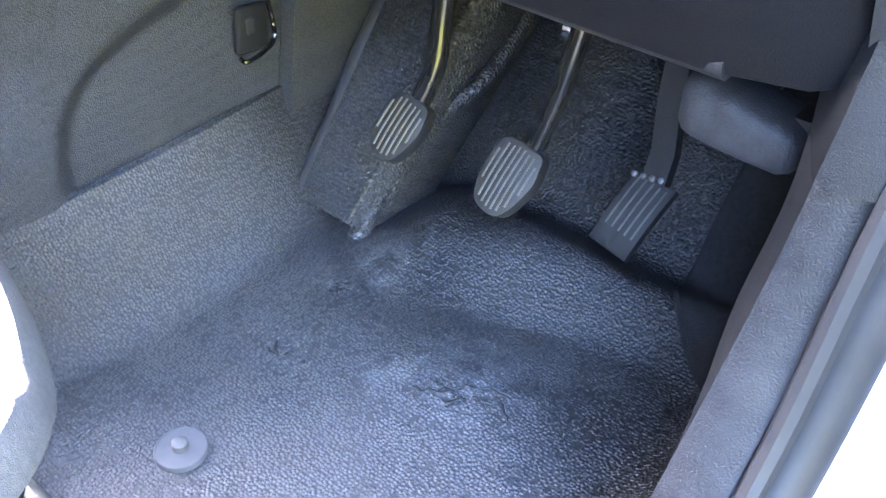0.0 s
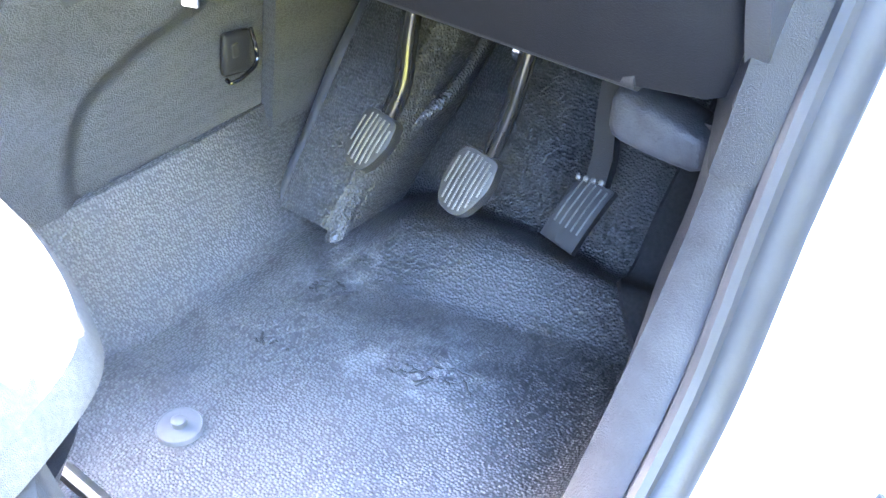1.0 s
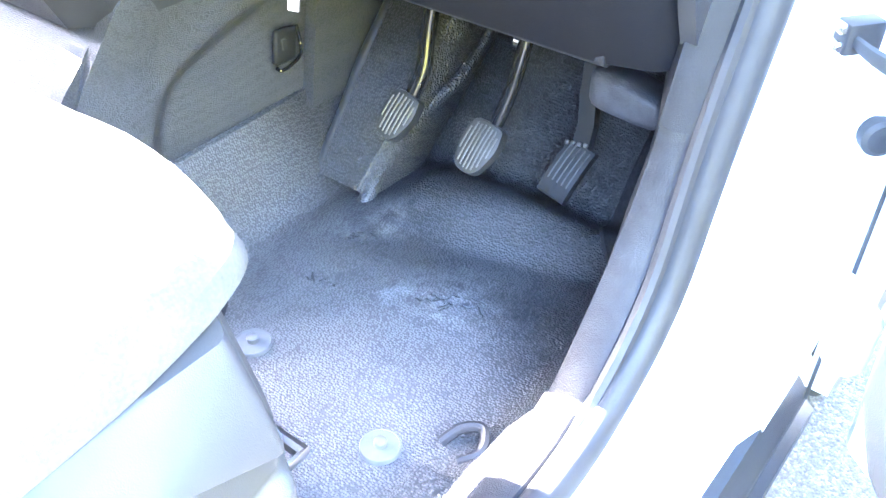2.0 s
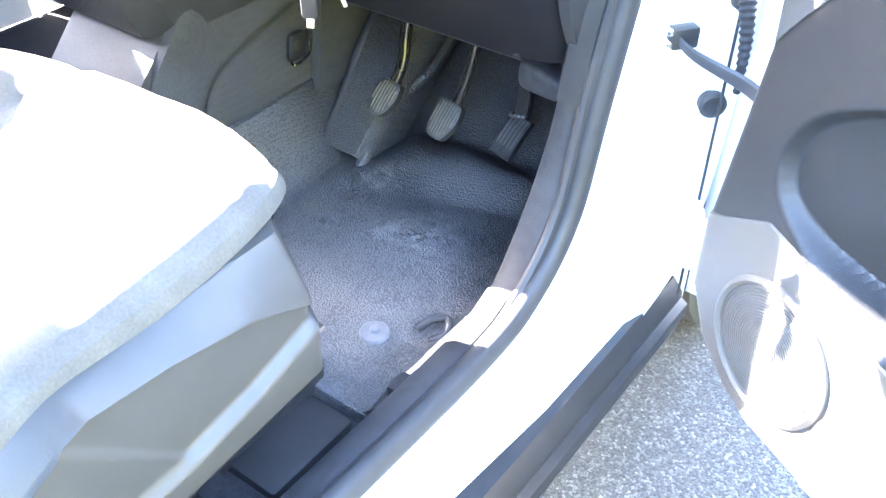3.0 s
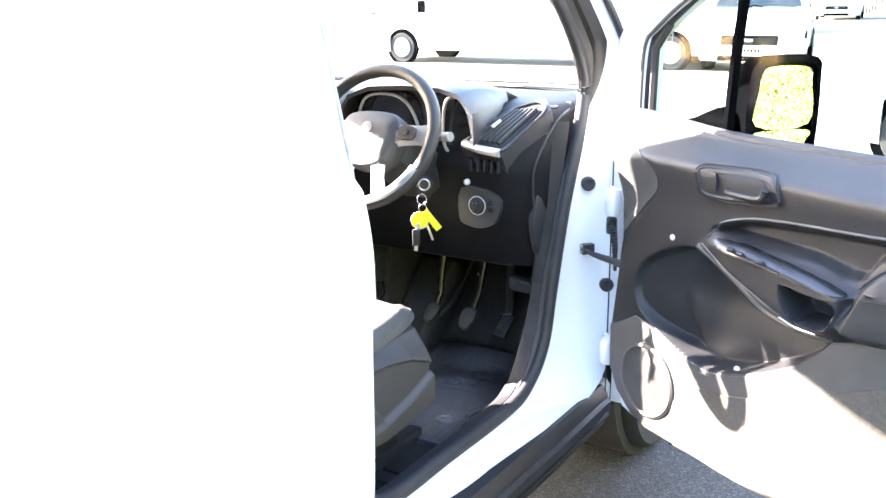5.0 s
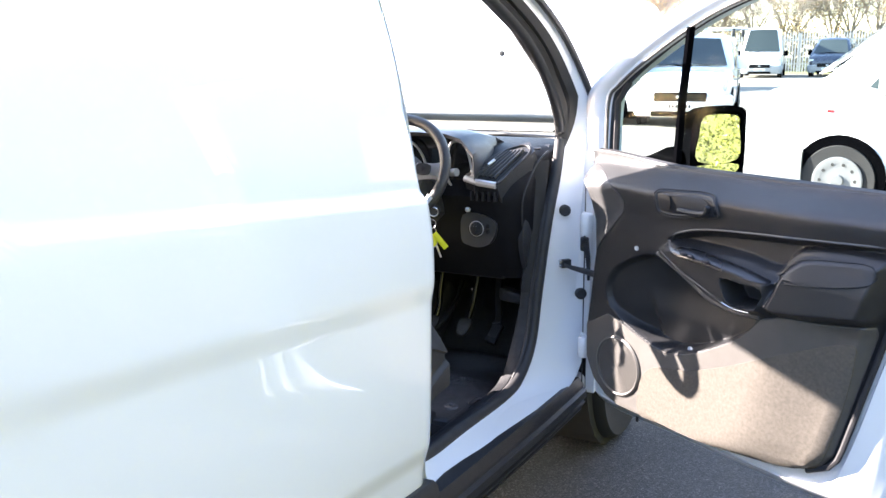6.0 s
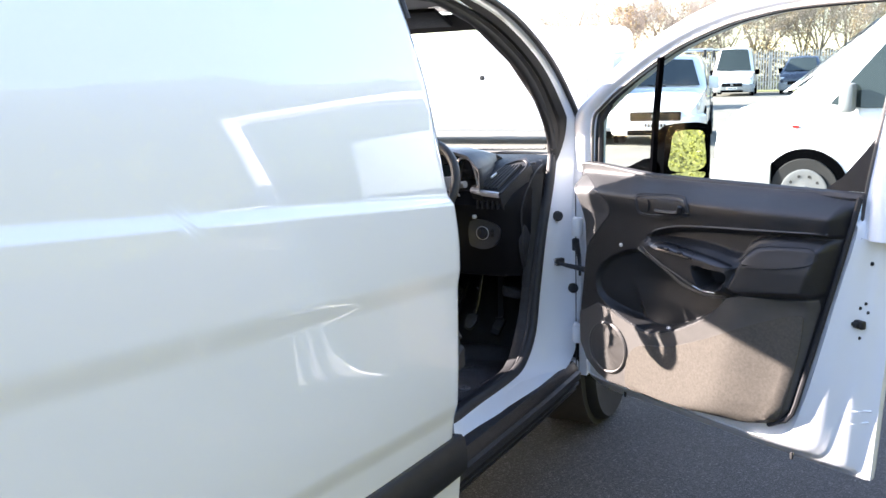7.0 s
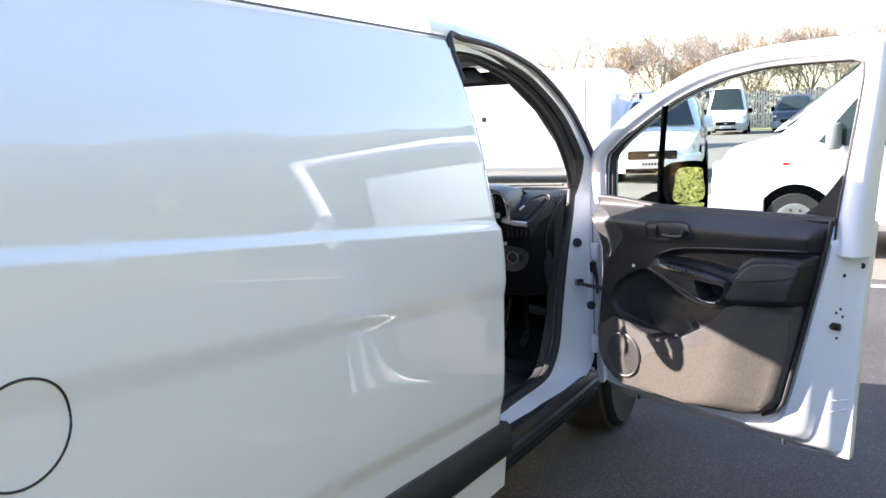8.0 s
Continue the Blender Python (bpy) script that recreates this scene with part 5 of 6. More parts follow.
part("bolt_head", lathe([(0.014, 0), (0.014, 0.010), (0.008, 0.012)], (0.635, -0.915, 0.40), (0, 0, 1), 8), STEEL, bk)
part("cable", tube(smooth_line([(0.60, -0.92, 0.39), (0.64, -0.88, 0.40), (0.66, -0.84, 0.385)]), 0.006, 8), RUBBER, bk)
# ---- open driver's door ----
HINGE, OPEN = Vector((0.90, 0.02, 0.0)), -30.0
DOOR = Matrix.Translation(HINGE) @ Matrix.Rotation(radians(OPEN), 4, "Z") @ Matrix.Diagonal((1, -1, 1, 1))


def dp(u, w, z):
    """A place on the door: u from hinge to latch, w out of the trim side, z up."""
    return DOOR @ Vector((u, w, z))


DW = dp(0, 1, 0) - dp(0, 0, 0)
DU = dp(1, 0, 0) - dp(0, 0, 0)
door = thing("driver_door", "white front door standing wide open, black and grey trim", "door", tuple(dp(0.5, -0.05, 0.33)))


def inset(loop, d):
    """An outline in (u, z) drawn in by d."""
    out = []
    n = len(loop)
    area = sum(loop[i][0] * loop[(i + 1) % n][1] - loop[(i + 1) % n][0] * loop[i][1] for i in range(n))
    s = 1 if area > 0 else -1
    for i in range(n):
        (ax, ay), (bx, by) = loop[i - 1], loop[(i + 1) % n]
        tx, ty = bx - ax, by - ay
        m = math.hypot(tx, ty) + 1e-9
        out.append((loop[i][0] - s * ty / m * d, loop[i][1] + s * tx / m * d))
    return out


SHELL = round_poly([(0.02, 0.328), (0.30, 0.325), (0.60, 0.325), (0.90, 0.329), (1.08, 0.334), (1.122, 0.338), (1.130, 0.364), (1.145, 0.60), (1.168, 0.90), (1.188, 1.12), (1.185, 1.17), (1.13, 1.152), (0.60, 1.13), (0.10, 1.15), (0.0, 1.16), (-0.015, 1.0), (-0.02, 0.70), (-0.012, 0.42)], 4)
SHELL_IN = round_poly([(0.08, 0.40), (0.30, 0.395), (0.60, 0.395), (0.80, 0.40), (0.88, 0.415), (0.925, 0.445), (0.955, 0.51), (1.0, 0.66), (1.062, 0.90), (1.105, 1.06), (1.10, 1.10), (1.05, 1.10), (0.60, 1.08), (0.14, 1.10), (0.06, 1.10), (0.05, 1.0), (0.045, 0.70), (0.05, 0.45)], 4)
DEPTHS = [(0.0, -0.100), (0.07, -0.094), (0.20, -0.084), (0.27, -0.068), (0.42, -0.054), (0.57, -0.043), (0.64, -0.028), (0.84, -0.012), (1.0, 0.0)]
rings = []
for k, w in [(0.35, -0.17), (0.12, -0.15), (0.02, -0.13), (0.0, -0.115)] + DEPTHS + [(1.04, -0.006)]:
    rings.append([dp(a[0] + (b[0] - a[0]) * k, w, a[1] + (b[1] - a[1]) * k) for a, b in zip(SHELL, SHELL_IN)])
part("door_shell", loft(rings), WHITE_IN, door, "white painted door shell with pressed steps")


def on_shell(u, z, lift):
    """A place on the shell's stepped latch end."""
    uo = lerp_table([(0.37, 1.13), (0.60, 1.145), (0.90, 1.168), (1.12, 1.188)], z)
    ui = lerp_table([(0.445, 0.925), (0.51, 0.955), (0.66, 1.0), (0.90, 1.062), (1.06, 1.105)], z)
    return dp(u, lerp_table(DEPTHS, (uo - u) / (uo - ui)) + lift, z)


for za, zb, ua in ((0.545, 0.55, 1.080), (0.505, 0.515, 1.075)):
    part("pressed_bead", tube([on_shell(ua + 0.045 * k / 6, za + (zb - za) * k / 6, -0.001) for k in range(7)], 0.0045, 8), WHITE_IN, door)
LT = on_shell(1.094, 0.812, 0.003)
part("latch", box(-0.028, 0.028, -0.006, 0.010, -0.012, 0.012, 0.004, 2, turn=Matrix.Translation(LT) @ Matrix.Rotation(radians(OPEN - 12), 4, "Z")), BLACK, door, "black door latch")
part("latch_slot", box(-0.010, 0.014, -0.012, 0.012, -0.005, 0.006, 0.002, 1, turn=Matrix.Translation(LT) @ Matrix.Rotation(radians(OPEN - 12), 4, "Z")), DARK, door)
for u, z, r in ((1.128, 0.988, 0.006), (1.114, 0.872, 0.005), (1.102, 0.858, 0.005), (1.118, 0.846, 0.005), (1.100, 0.770, 0.005), (1.166, 1.02, 0.010)):
    part("plug_hole", lathe([(r, -0.002), (r, 0.0015), (r * 0.6, 0.002)], on_shell(u, z, 0.0), DW, 12), DARK, door)
for u in (0.20, 0.905):
    part("drain_slot", box(-0.005, 0.005, -0.003, 0.004, -0.012, 0.012, 0.003, 2, turn=Matrix.Translation(dp(u, -0.046, 0.352)) @ Matrix.Rotation(radians(OPEN), 4, "Z")), DARK, door)

# window frame
F_OUT = smooth_line([(-0.012, 1.17, 0), (-0.03, 1.28, 0), (-0.028, 1.375, 0), (0.06, 1.46, 0), (0.20, 1.565, 0), (0.40, 1.665, 0), (0.58, 1.727, 0), (0.76, 1.753, 0), (0.95, 1.765, 0), (1.15, 1.765, 0), (1.235, 1.755, 0), (1.252, 1.70, 0), (1.238, 1.45, 0), (1.212, 1.17, 0), (1.204, 1.06, 0)], 5)
F_IN = smooth_line([(0.062, 1.17, 0), (0.064, 1.28, 0), (0.072, 1.365, 0), (0.10, 1.395, 0), (0.20, 1.468, 0), (0.404, 1.583, 0), (0.593, 1.648, 0), (0.72, 1.673, 0), (0.86, 1.687, 0), (1.08, 1.688, 0), (1.15, 1.682, 0), (1.172, 1.645, 0), (1.152, 1.42, 0), (1.112, 1.17, 0), (1.108, 1.06, 0)], 5)
rows_ = []
for k, w in [(1.0, -0.075), (1.0, -0.02), (0.93, -0.006), (0.75, 0.004), (0.45, 0.004), (0.30, -0.004), (0.22, -0.014), (0.06, -0.016), (0.0, -0.026), (0.0, -0.075)]:
    rows_.append([dp(a.x + (b.x - a.x) * k, w - 0.04 * sm(1.3, 1.76, a.y), a.y + (b.y - a.y) * k) for a, b in zip(F_IN, F_OUT)])
part("window_frame", loft([[r[i] for r in rows_] for i in range(len(F_IN))]), WHITE_IN, door, "white painted window frame")
part("glass_run", tube([dp(p.x, -0.034 - 0.04 * sm(1.3, 1.76, p.y), p.y) for p in F_IN], [0.010 - 0.006 * sm(0.1, 0.3, p.x) for p in F_IN], 8), RUBBER, door, "black rubber glass channel")
part("frame_seal", tube([dp(a.x + (b.x - a.x) * 0.05, -0.014 - 0.04 * sm(1.3, 1.76, a.y), a.y + (b.y - a.y) * 0.05) for a, b in zip(F_IN, F_OUT)], 0.005, 8), DOOR_PALE, door, "grey frame weatherstrip")
part("window_glass", plate([dp(p.x, -0.045 - 0.04 * sm(1.3, 1.76, p.y), p.y) for p in F_IN], DW * -0.004), GLASS, door, shadow=False, smooth=False)
part("quarter_bar", loft([[dp(u + du, w, z) for du, w in ((-0.006, -0.042), (-0.006, -0.02), (0.006, -0.02), (0.006, -0.042))] for u, z in ((0.335, 1.15), (0.346, 1.35), (0.368, 1.567))]), BLACK_OUT, door, "black quarter window bar")
part("quarter_glass_edge", tube([dp(0.085, -0.03, 1.18), dp(0.088, -0.03, 1.35), dp(0.13, -0.035, 1.41)], 0.010, 6), RUBBER, door)
part("corner_cover", plate([dp(u, -0.024, z) for u, z in ((0.99, 1.185), (1.118, 1.185), (1.142, 1.345), (1.10, 1.29), (1.04, 1.22))], DW * -0.012), BLACK, door, "black window corner cover")

# trim panel as one moulded skin
T_FRONT = [(0.415, 0.42), (0.425, 0.30), (0.44, 0.21), (0.46, 0.15), (0.50, 0.095), (0.56, 0.062), (0.66, 0.06), (0.77, 0.075), (0.90, 0.092), (1.0, 0.085), (1.08, 0.06), (1.13, 0.03), (1.20, 0.012)]
T_BACK = [(0.415, 0.50), (0.43, 0.70), (0.445, 0.82), (0.46, 0.875), (0.48, 0.91), (0.52, 0.942), (0.81, 1.022), (1.0, 1.073), (1.20, 1.122)]
POCKET = round_poly([(0.353, 0.935), (0.27, 0.905), (0.205, 0.862), (0.178, 0.805), (0.19, 0.755), (0.235, 0.722), (0.296, 0.697), (0.36, 0.678), (0.434, 0.668), (0.55, 0.70), (0.667, 0.764), (0.72, 0.81), (0.735, 0.838), (0.69, 0.838), (0.585, 0.848), (0.50, 0.885), (0.42, 0.925)], 3)
PAD = round_poly([(0.785, 0.868), (0.795, 0.93), (0.812, 0.972), (0.838, 1.004), (0.875, 1.024), (0.96, 1.035), (1.14, 1.036), (1.16, 0.99), (1.13, 0.915), (0.92, 0.876)], 3)
PAD_TOP = round_poly([(0.80, 0.955), (0.818, 0.982), (0.845, 1.006), (0.88, 1.020), (0.96, 1.028), (1.03, 1.028), (1.035, 0.99), (0.93, 0.965)], 3)
RECESS = round_poly([(0.425, 0.985), (0.447, 1.004), (0.53, 1.028), (0.639, 1.041), (0.85, 1.056), (1.075, 1.068), (1.07, 1.045), (0.96, 1.043), (0.865, 1.034), (0.82, 1.008), (0.785, 0.968), (0.67, 0.982), (0.52, 0.985)], 3)
GRAB = round_poly([(0.385, 0.948), (0.43, 0.974), (0.50, 0.985), (0.669, 0.970), (0.79, 0.952), (0.79, 0.93), (0.77, 0.86), (0.70, 0.852), (0.63, 0.862), (0.56, 0.885), (0.47, 0.92)], 3)
CUP = round_poly([(0.642, 0.928), (0.70, 0.927), (0.768, 0.924), (0.762, 0.885), (0.748, 0.872), (0.69, 0.866), (0.665, 0.88)], 3)
SAIL = round_poly([(0.055, 1.155), (0.12, 1.148), (0.20, 1.115), (0.246, 1.083), (0.245, 1.045), (0.213, 1.010), (0.16, 0.95), (0.122, 0.905), (0.112, 0.95), (0.085, 1.06)], 3)


def trim_w(u, z):
    w = 0.080 - 0.070 * sm(1.11, 1.18, z) + 0.012 * math.exp(-((z - 1.11) / 0.05) ** 2)
    w += 0.016 * sm(0.55, 0.75, u) * sm(0.62, 0.86, z) * sm(0.98, 0.86, z) * 0.5
    d = poly_in(GRAB, u, z)
    w += 0.038 * sm(-0.012, 0.020, d) * sm(0.36, 0.52, u)
    d = poly_in(PAD, u, z)
    w += (0.042 - 0.020 * sm(0.95, 1.03, z)) * sm(-0.008, 0.018, d)
    d = poly_in(RECESS, u, z)
    w -= 0.030 * sm(-0.004, 0.016, d)
    d = poly_in(CUP, u, z)
    w -= 0.075 * sm(-0.002, 0.010, d)
    d = poly_in(SAIL, u, z)
    w -= 0.007 * sm(-0.015, 0.03, d)
    d = poly_in(POCKET, u, z)
    deep = 0.078 - 0.014 * math.exp(-(((u - 0.25) / 0.08) ** 2 + ((z - 0.76) / 0.06) ** 2)) - 0.016 * sm(0.335, 0.365, u + 0.35 * (z - 0.72)) * sm(0.84, 0.74, z)
    w -= deep * (0.22 + 0.78 * sm(0.17, 0.44, u + 0.25 * (0.80 - z))) * sm(-0.002, 0.014, d)
    w -= 0.048 * (1 - sm(0.0, 0.26, lerp_table(T_BACK, z) - u)) * (0.55 + 0.45 * sm(0.90, 0.84, z))
    edge = min(u - lerp_table(T_FRONT, z), lerp_table(T_BACK, z) - u, (z - 0.415) * 1.2 + 0.004)
    return 0.002 + w * sm(-0.002, 0.040, edge) ** 0.8


def trim_pt(a, b):
    ua = 0.02 + 1.05 * a
    z = 0.415 + (0.785 - 0.026 * sm(0.08, 0.40, ua) + 0.006 * sm(0.7, 1.1, ua)) * b
    u0, u1 = lerp_table(T_FRONT, z), lerp_table(T_BACK, z)
    u = u0 + (u1 - u0) * a
    return dp(u, trim_w(u, z), z)


part("trim_panel", sheet(trim_pt, 330, 230, DW * -0.006), DOOR_TRIM, door, "moulded black plastic door trim with deep map pocket")
part("trim_edge", tube([dp(lerp_table(T_BACK, z) + 0.004, 0.012, z) for z in [0.455 + 0.72 * k / 24 for k in range(25)]], 0.008, 8), RUBBER, door, "black trim edge seal")
lay = lambda u, z, lift: dp(u, trim_w(u, z) + lift, z)
FELTP = round_poly([(0.335, 0.452), (0.42, 0.435), (0.60, 0.436), (0.84, 0.460), (0.905, 0.495), (0.942, 0.60), (0.985, 0.79), (0.97, 0.826), (0.83, 0.772), (0.66, 0.690), (0.52, 0.635), (0.44, 0.620), (0.38, 0.600), (0.34, 0.55)], 4)
part("felt_panel", ring_patch(FELTP, lay, 16, 0.0065), FELT, door, "grey-brown speckled felt panel")
LOWER_TOP = [(0.05, 0.655), (0.12, 0.682), (0.19, 0.722), (0.235, 0.715), (0.296, 0.691), (0.36, 0.673), (0.434, 0.664), (0.50, 0.678), (0.55, 0.697), (0.61, 0.728), (0.667, 0.761), (0.72, 0.806), (0.755, 0.845), (0.80, 0.860), (0.92, 0.866), (1.05, 0.884)]


def lower_pt(a, b):
    """The paler lower half of the trim, up to the pocket's rim."""
    u = 0.065 + 0.96 * a
    zt = lerp_table(LOWER_TOP, u)
    zb = 0.428 + 0.03 * sm(0.15, 0.05, u) + 0.045 * sm(0.84, 0.93, u)
    z = zb + (zt - zb) * b
    lo, hi = lerp_table(T_FRONT, z) + 0.012, lerp_table(T_BACK, z) - 0.012
    u = min(max(u, lo), hi)
    return dp(u, trim_w(u, z) + (0.0028 if 0 < b < 1 and 0 < a < 1 else -0.002), z)


part("lower_trim", sheet(lower_pt, 220, 90), LEDGE, door, "smooth taupe lower trim around the speaker")
GRIP_TOP = [(0.40, 0.955), (0.47, 0.935), (0.56, 0.905), (0.63, 0.880), (0.66, 0.862), (0.70, 0.852), (0.755, 0.858)]
GRIP_LOW = [(0.388, 0.944), (0.425, 0.925), (0.50, 0.888), (0.585, 0.852), (0.64, 0.842), (0.70, 0.840), (0.745, 0.845)]
gt, gl2 = smooth_line([(a, b, 0) for a, b in GRIP_TOP], 6), smooth_line([(a, b, 0) for a, b in GRIP_LOW], 6)


def grip(a, b):
    p = gl2[round(a * 36)].lerp(gt[round(a * 36)], b)
    return lay(p.x, p.y, 0.004 if 0 < b < 1 else -0.002)


part("grip_face", sheet(grip, 36, 8), LEDGE, door, "smooth taupe face of the grab handle")
part("sail_cover", ring_patch(SAIL, lay, 8, 0.003), GREY_PALE_DOOR, door, "mid-grey dished cover at the hinge end")
part("arm_pad", ring_patch(PAD_TOP, lay, 8, 0.002), DOOR_TRIM, door, "soft black armrest pad")
part("pad_stitch", tube([lay(u, z, 0.004) for u, z in PAD_TOP], 0.0014, 5, True), GREY, door, "pale stitched edge")
part("recess_bead", tube(smooth_line([lay(u, z, 0.002) for u, z in [(0.415, 0.972), (0.43, 0.992), (0.455, 1.012), (0.53, 1.035), (0.639, 1.048), (0.85, 1.063), (1.06, 1.073)]], 5), 0.0030, 6), GREY_PALE_DOOR, door, "thin pale bead")
part("grab_strip", tube(smooth_line([lay(u, z, 0.0) for u, z in [(0.385, 0.945), (0.45, 0.918), (0.52, 0.883), (0.58, 0.853), (0.64, 0.842), (0.70, 0.842), (0.755, 0.850)]], 6), 0.007, 8), DOOR_PALE, door, "smooth taupe strip under the grab handle")
# silver line stands in for a glint low on the cup
part("cup_glint", tube(smooth_line([lay(u, z, 0.010) for u, z in [(0.66, 0.872), (0.69, 0.860), (0.745, 0.864)]], 5), 0.0016, 6), SILVER, door, "thin silver line for the glint along the cup edge")
sw = part("switch_panel", ring_patch(round_poly([(0.445, 0.976), (0.52, 0.984), (0.66, 0.970), (0.775, 0.952), (0.765, 0.944), (0.62, 0.952), (0.50, 0.960)], 3), lambda u, z, l: dp(u, trim_w(u, z) + l + 0.003, z), 4, 0.004), SWITCH_BLACK, door, "satin black window switch panel")
for u, z in ((0.52, 0.972), (0.545, 0.970), (0.60, 0.965)):
    part("window_switch", box(-0.009, 0.009, -0.005, 0.005, -0.004, 0.004, 0.002, 1, turn=Matrix.Translation(dp(u, trim_w(u, z) + 0.012, z)) @ Matrix.Rotation(radians(OPEN), 4, "Z")), BLACK, sw)
part("switch_mark", box(-0.006, 0.006, -0.001, 0.001, -0.001, 0.001, turn=Matrix.Translation(dp(0.548, trim_w(0.548, 0.970) + 0.018, 0.973)) @ Matrix.Rotation(radians(OPEN), 4, "Z")), SILVER, sw)

# inner handle
BEZ = round_poly([(0.385, 1.125), (0.45, 1.132), (0.54, 1.136), (0.585, 1.128), (0.603, 1.095), (0.60, 1.078), (0.55, 1.068), (0.45, 1.058), (0.395, 1.062), (0.383, 1.09)], 4)
bz = part("handle_bezel", loft([[lay(u, z, l) for u, z in inset(BEZ, d)] for d, l in [(-0.004, -0.004), (0.0, 0.005), (0.006, 0.006), (0.010, 0.002), (0.014, 0.0025)]], caps=True), DOOR_TRIM, door, "black inner handle bezel")
part("bezel_line", tube([lay(u, z, 0.0055) for u, z in BEZ], 0.0022, 5, True), GREY, bz)
HOLE = round_poly([(0.465, 1.118), (0.53, 1.122), (0.565, 1.115), (0.582, 1.09), (0.57, 1.078), (0.50, 1.074), (0.468, 1.082)], 3)
part("handle_recess", ring_patch(HOLE, lambda u, z, l: lay(u, z, 0.0045 + 0.2 * l), 3, 0.004), DARK, bz)
part("pull_lever", tube(smooth_line([lay(u, z, 0.012) for u, z in [(0.475, 1.082), (0.52, 1.081), (0.565, 1.085), (0.578, 1.105)]], 5), 0.0075, 8), DOOR_TRIM, door, "black pull lever")
part("lock_button", ring_patch(round_poly([(0.405, 1.112), (0.437, 1.115), (0.437, 1.078), (0.405, 1.075)], 2), lambda u, z, l: lay(u, z, 0.004 + l), 3, 0.002), DOOR_TRIM, bz)
# speaker
SC = (0.243, 0.568)
spk_w = 0.0865
part("speaker_surround", lathe([(0.094, -0.010), (0.094, 0.002), (0.088, 0.006), (0.084, 0.003), (0.083, -0.002)], dp(SC[0], spk_w, SC[1]), DW, 48), LEDGE, door, "round taupe speaker surround")
prof_s = [(0.0835, 0.0)]
for k in range(20):
    r = 0.0815 - 0.004 * k
    prof_s += [(r, 0.0012 + 0.004 * (k / 20)), (r - 0.0022, 0.0012 + 0.004 * (k / 20)), (r - 0.0024, 0.004 * (k / 20)), (r - 0.0038, 0.004 * (k / 20))]
part("speaker_grille", lathe(prof_s, dp(SC[0], spk_w, SC[1]), DW, 48), LEDGE, door, "taupe ribbed speaker grille")
# screw caps
part("screw_cap", lathe([(0.007, 0), (0.007, 0.003), (0.002, 0.005)], dp(0.303, trim_w(0.303, 0.944), 0.944), DW, 14), CHROME_WHITE, door)
part("screw_cap", lathe([(0.008, 0), (0.008, 0.004), (0.002, 0.006)], dp(0.502, trim_w(0.502, 0.688), 0.688), DW, 14), CHROME_WHITE, door)
# Dark line put in for the unlit gap along the hinge edge.
part("hinge_gap_line", tube([dp(-0.012, 0.004, 0.42 + 0.7 * k / 10) for k in range(11)], 0.0022, 8), RUBBER, door, "thin dark line standing in for the shaded hinge gap")
part("belt_strip", tube([dp(0.03 + 1.09 * k / 16, -0.012, 1.170 + 0.022 * (1 - sm(0.02, 0.35, k / 16))) for k in range(17)], 0.016, 8), RUBBER, door, "black belt weatherstrip")

# door mirror
mir = thing("door_mirror", "black door mirror showing the sunlit hedge", "mirror", tuple(dp(0.32, -0.2, 1.13)))
MT = math.radians(11)
mn, ms = DU * math.cos(MT) + DW * math.sin(MT), DU * -math.sin(MT) + DW * math.cos(MT)
MC = dp(0.350, -0.178, 1.244)


def mp(a, h, out):
    return MC + ms * a * 1.0 + Vector((0, 0, h * 0.87 - 0.012)) + mn * out


MO = round_poly([(-0.088, -0.10), (-0.09, 0.06), (-0.075, 0.115), (0.03, 0.122), (0.07, 0.112), (0.092, 0.06), (0.094, -0.10), (0.075, -0.135), (-0.07, -0.13)], 4)
part("housing", loft([[mp(a * k, h * k, o) for a, h in MO] for k, o in [(0.55, -0.11), (0.85, -0.085), (1.0, -0.04), (1.06, 0.0), (1.05, 0.012), (0.90, 0.014), (0.885, 0.006)]]), BLACK_OUT, mir, "black moulded mirror housing")
up_ = round_poly([(-0.074, -0.055), (-0.076, 0.06), (-0.062, 0.10), (0.04, 0.106), (0.068, 0.088), (0.076, 0.04), (0.078, -0.055)], 4)
part("mirror_glass", plate([mp(a * 0.92, h * 0.95, 0.0085) for a, h in up_], mn * 0.003), MIRROR, mir, "main mirror glass", smooth=False)
lo_ = round_poly([(-0.074, -0.070), (0.078, -0.070), (0.074, -0.105), (0.055, -0.117), (-0.055, -0.115), (-0.07, -0.10)], 4)
part("wide_angle_glass", plate([mp(a * 0.92, h * 0.98, 0.0085) for a, h in lo_], mn * 0.003), MIRROR, mir, "small wide-angle mirror glass", smooth=False)
part("arm", tube([dp(0.25, -0.10, 1.185), dp(0.255, -0.14, 1.185), mp(-0.02, -0.07, -0.06)], [0.038, 0.036, 0.042], 12), BLACK_OUT, mir)
part("foot", loft([[dp(u, w, z) for u, z in round_poly([(0.10, 1.17), (0.29, 1.17), (0.295, 1.215), (0.27, 1.225), (0.2, 1.195)], 2)] for w in (-0.06, -0.11)]), BLACK_OUT, mir)
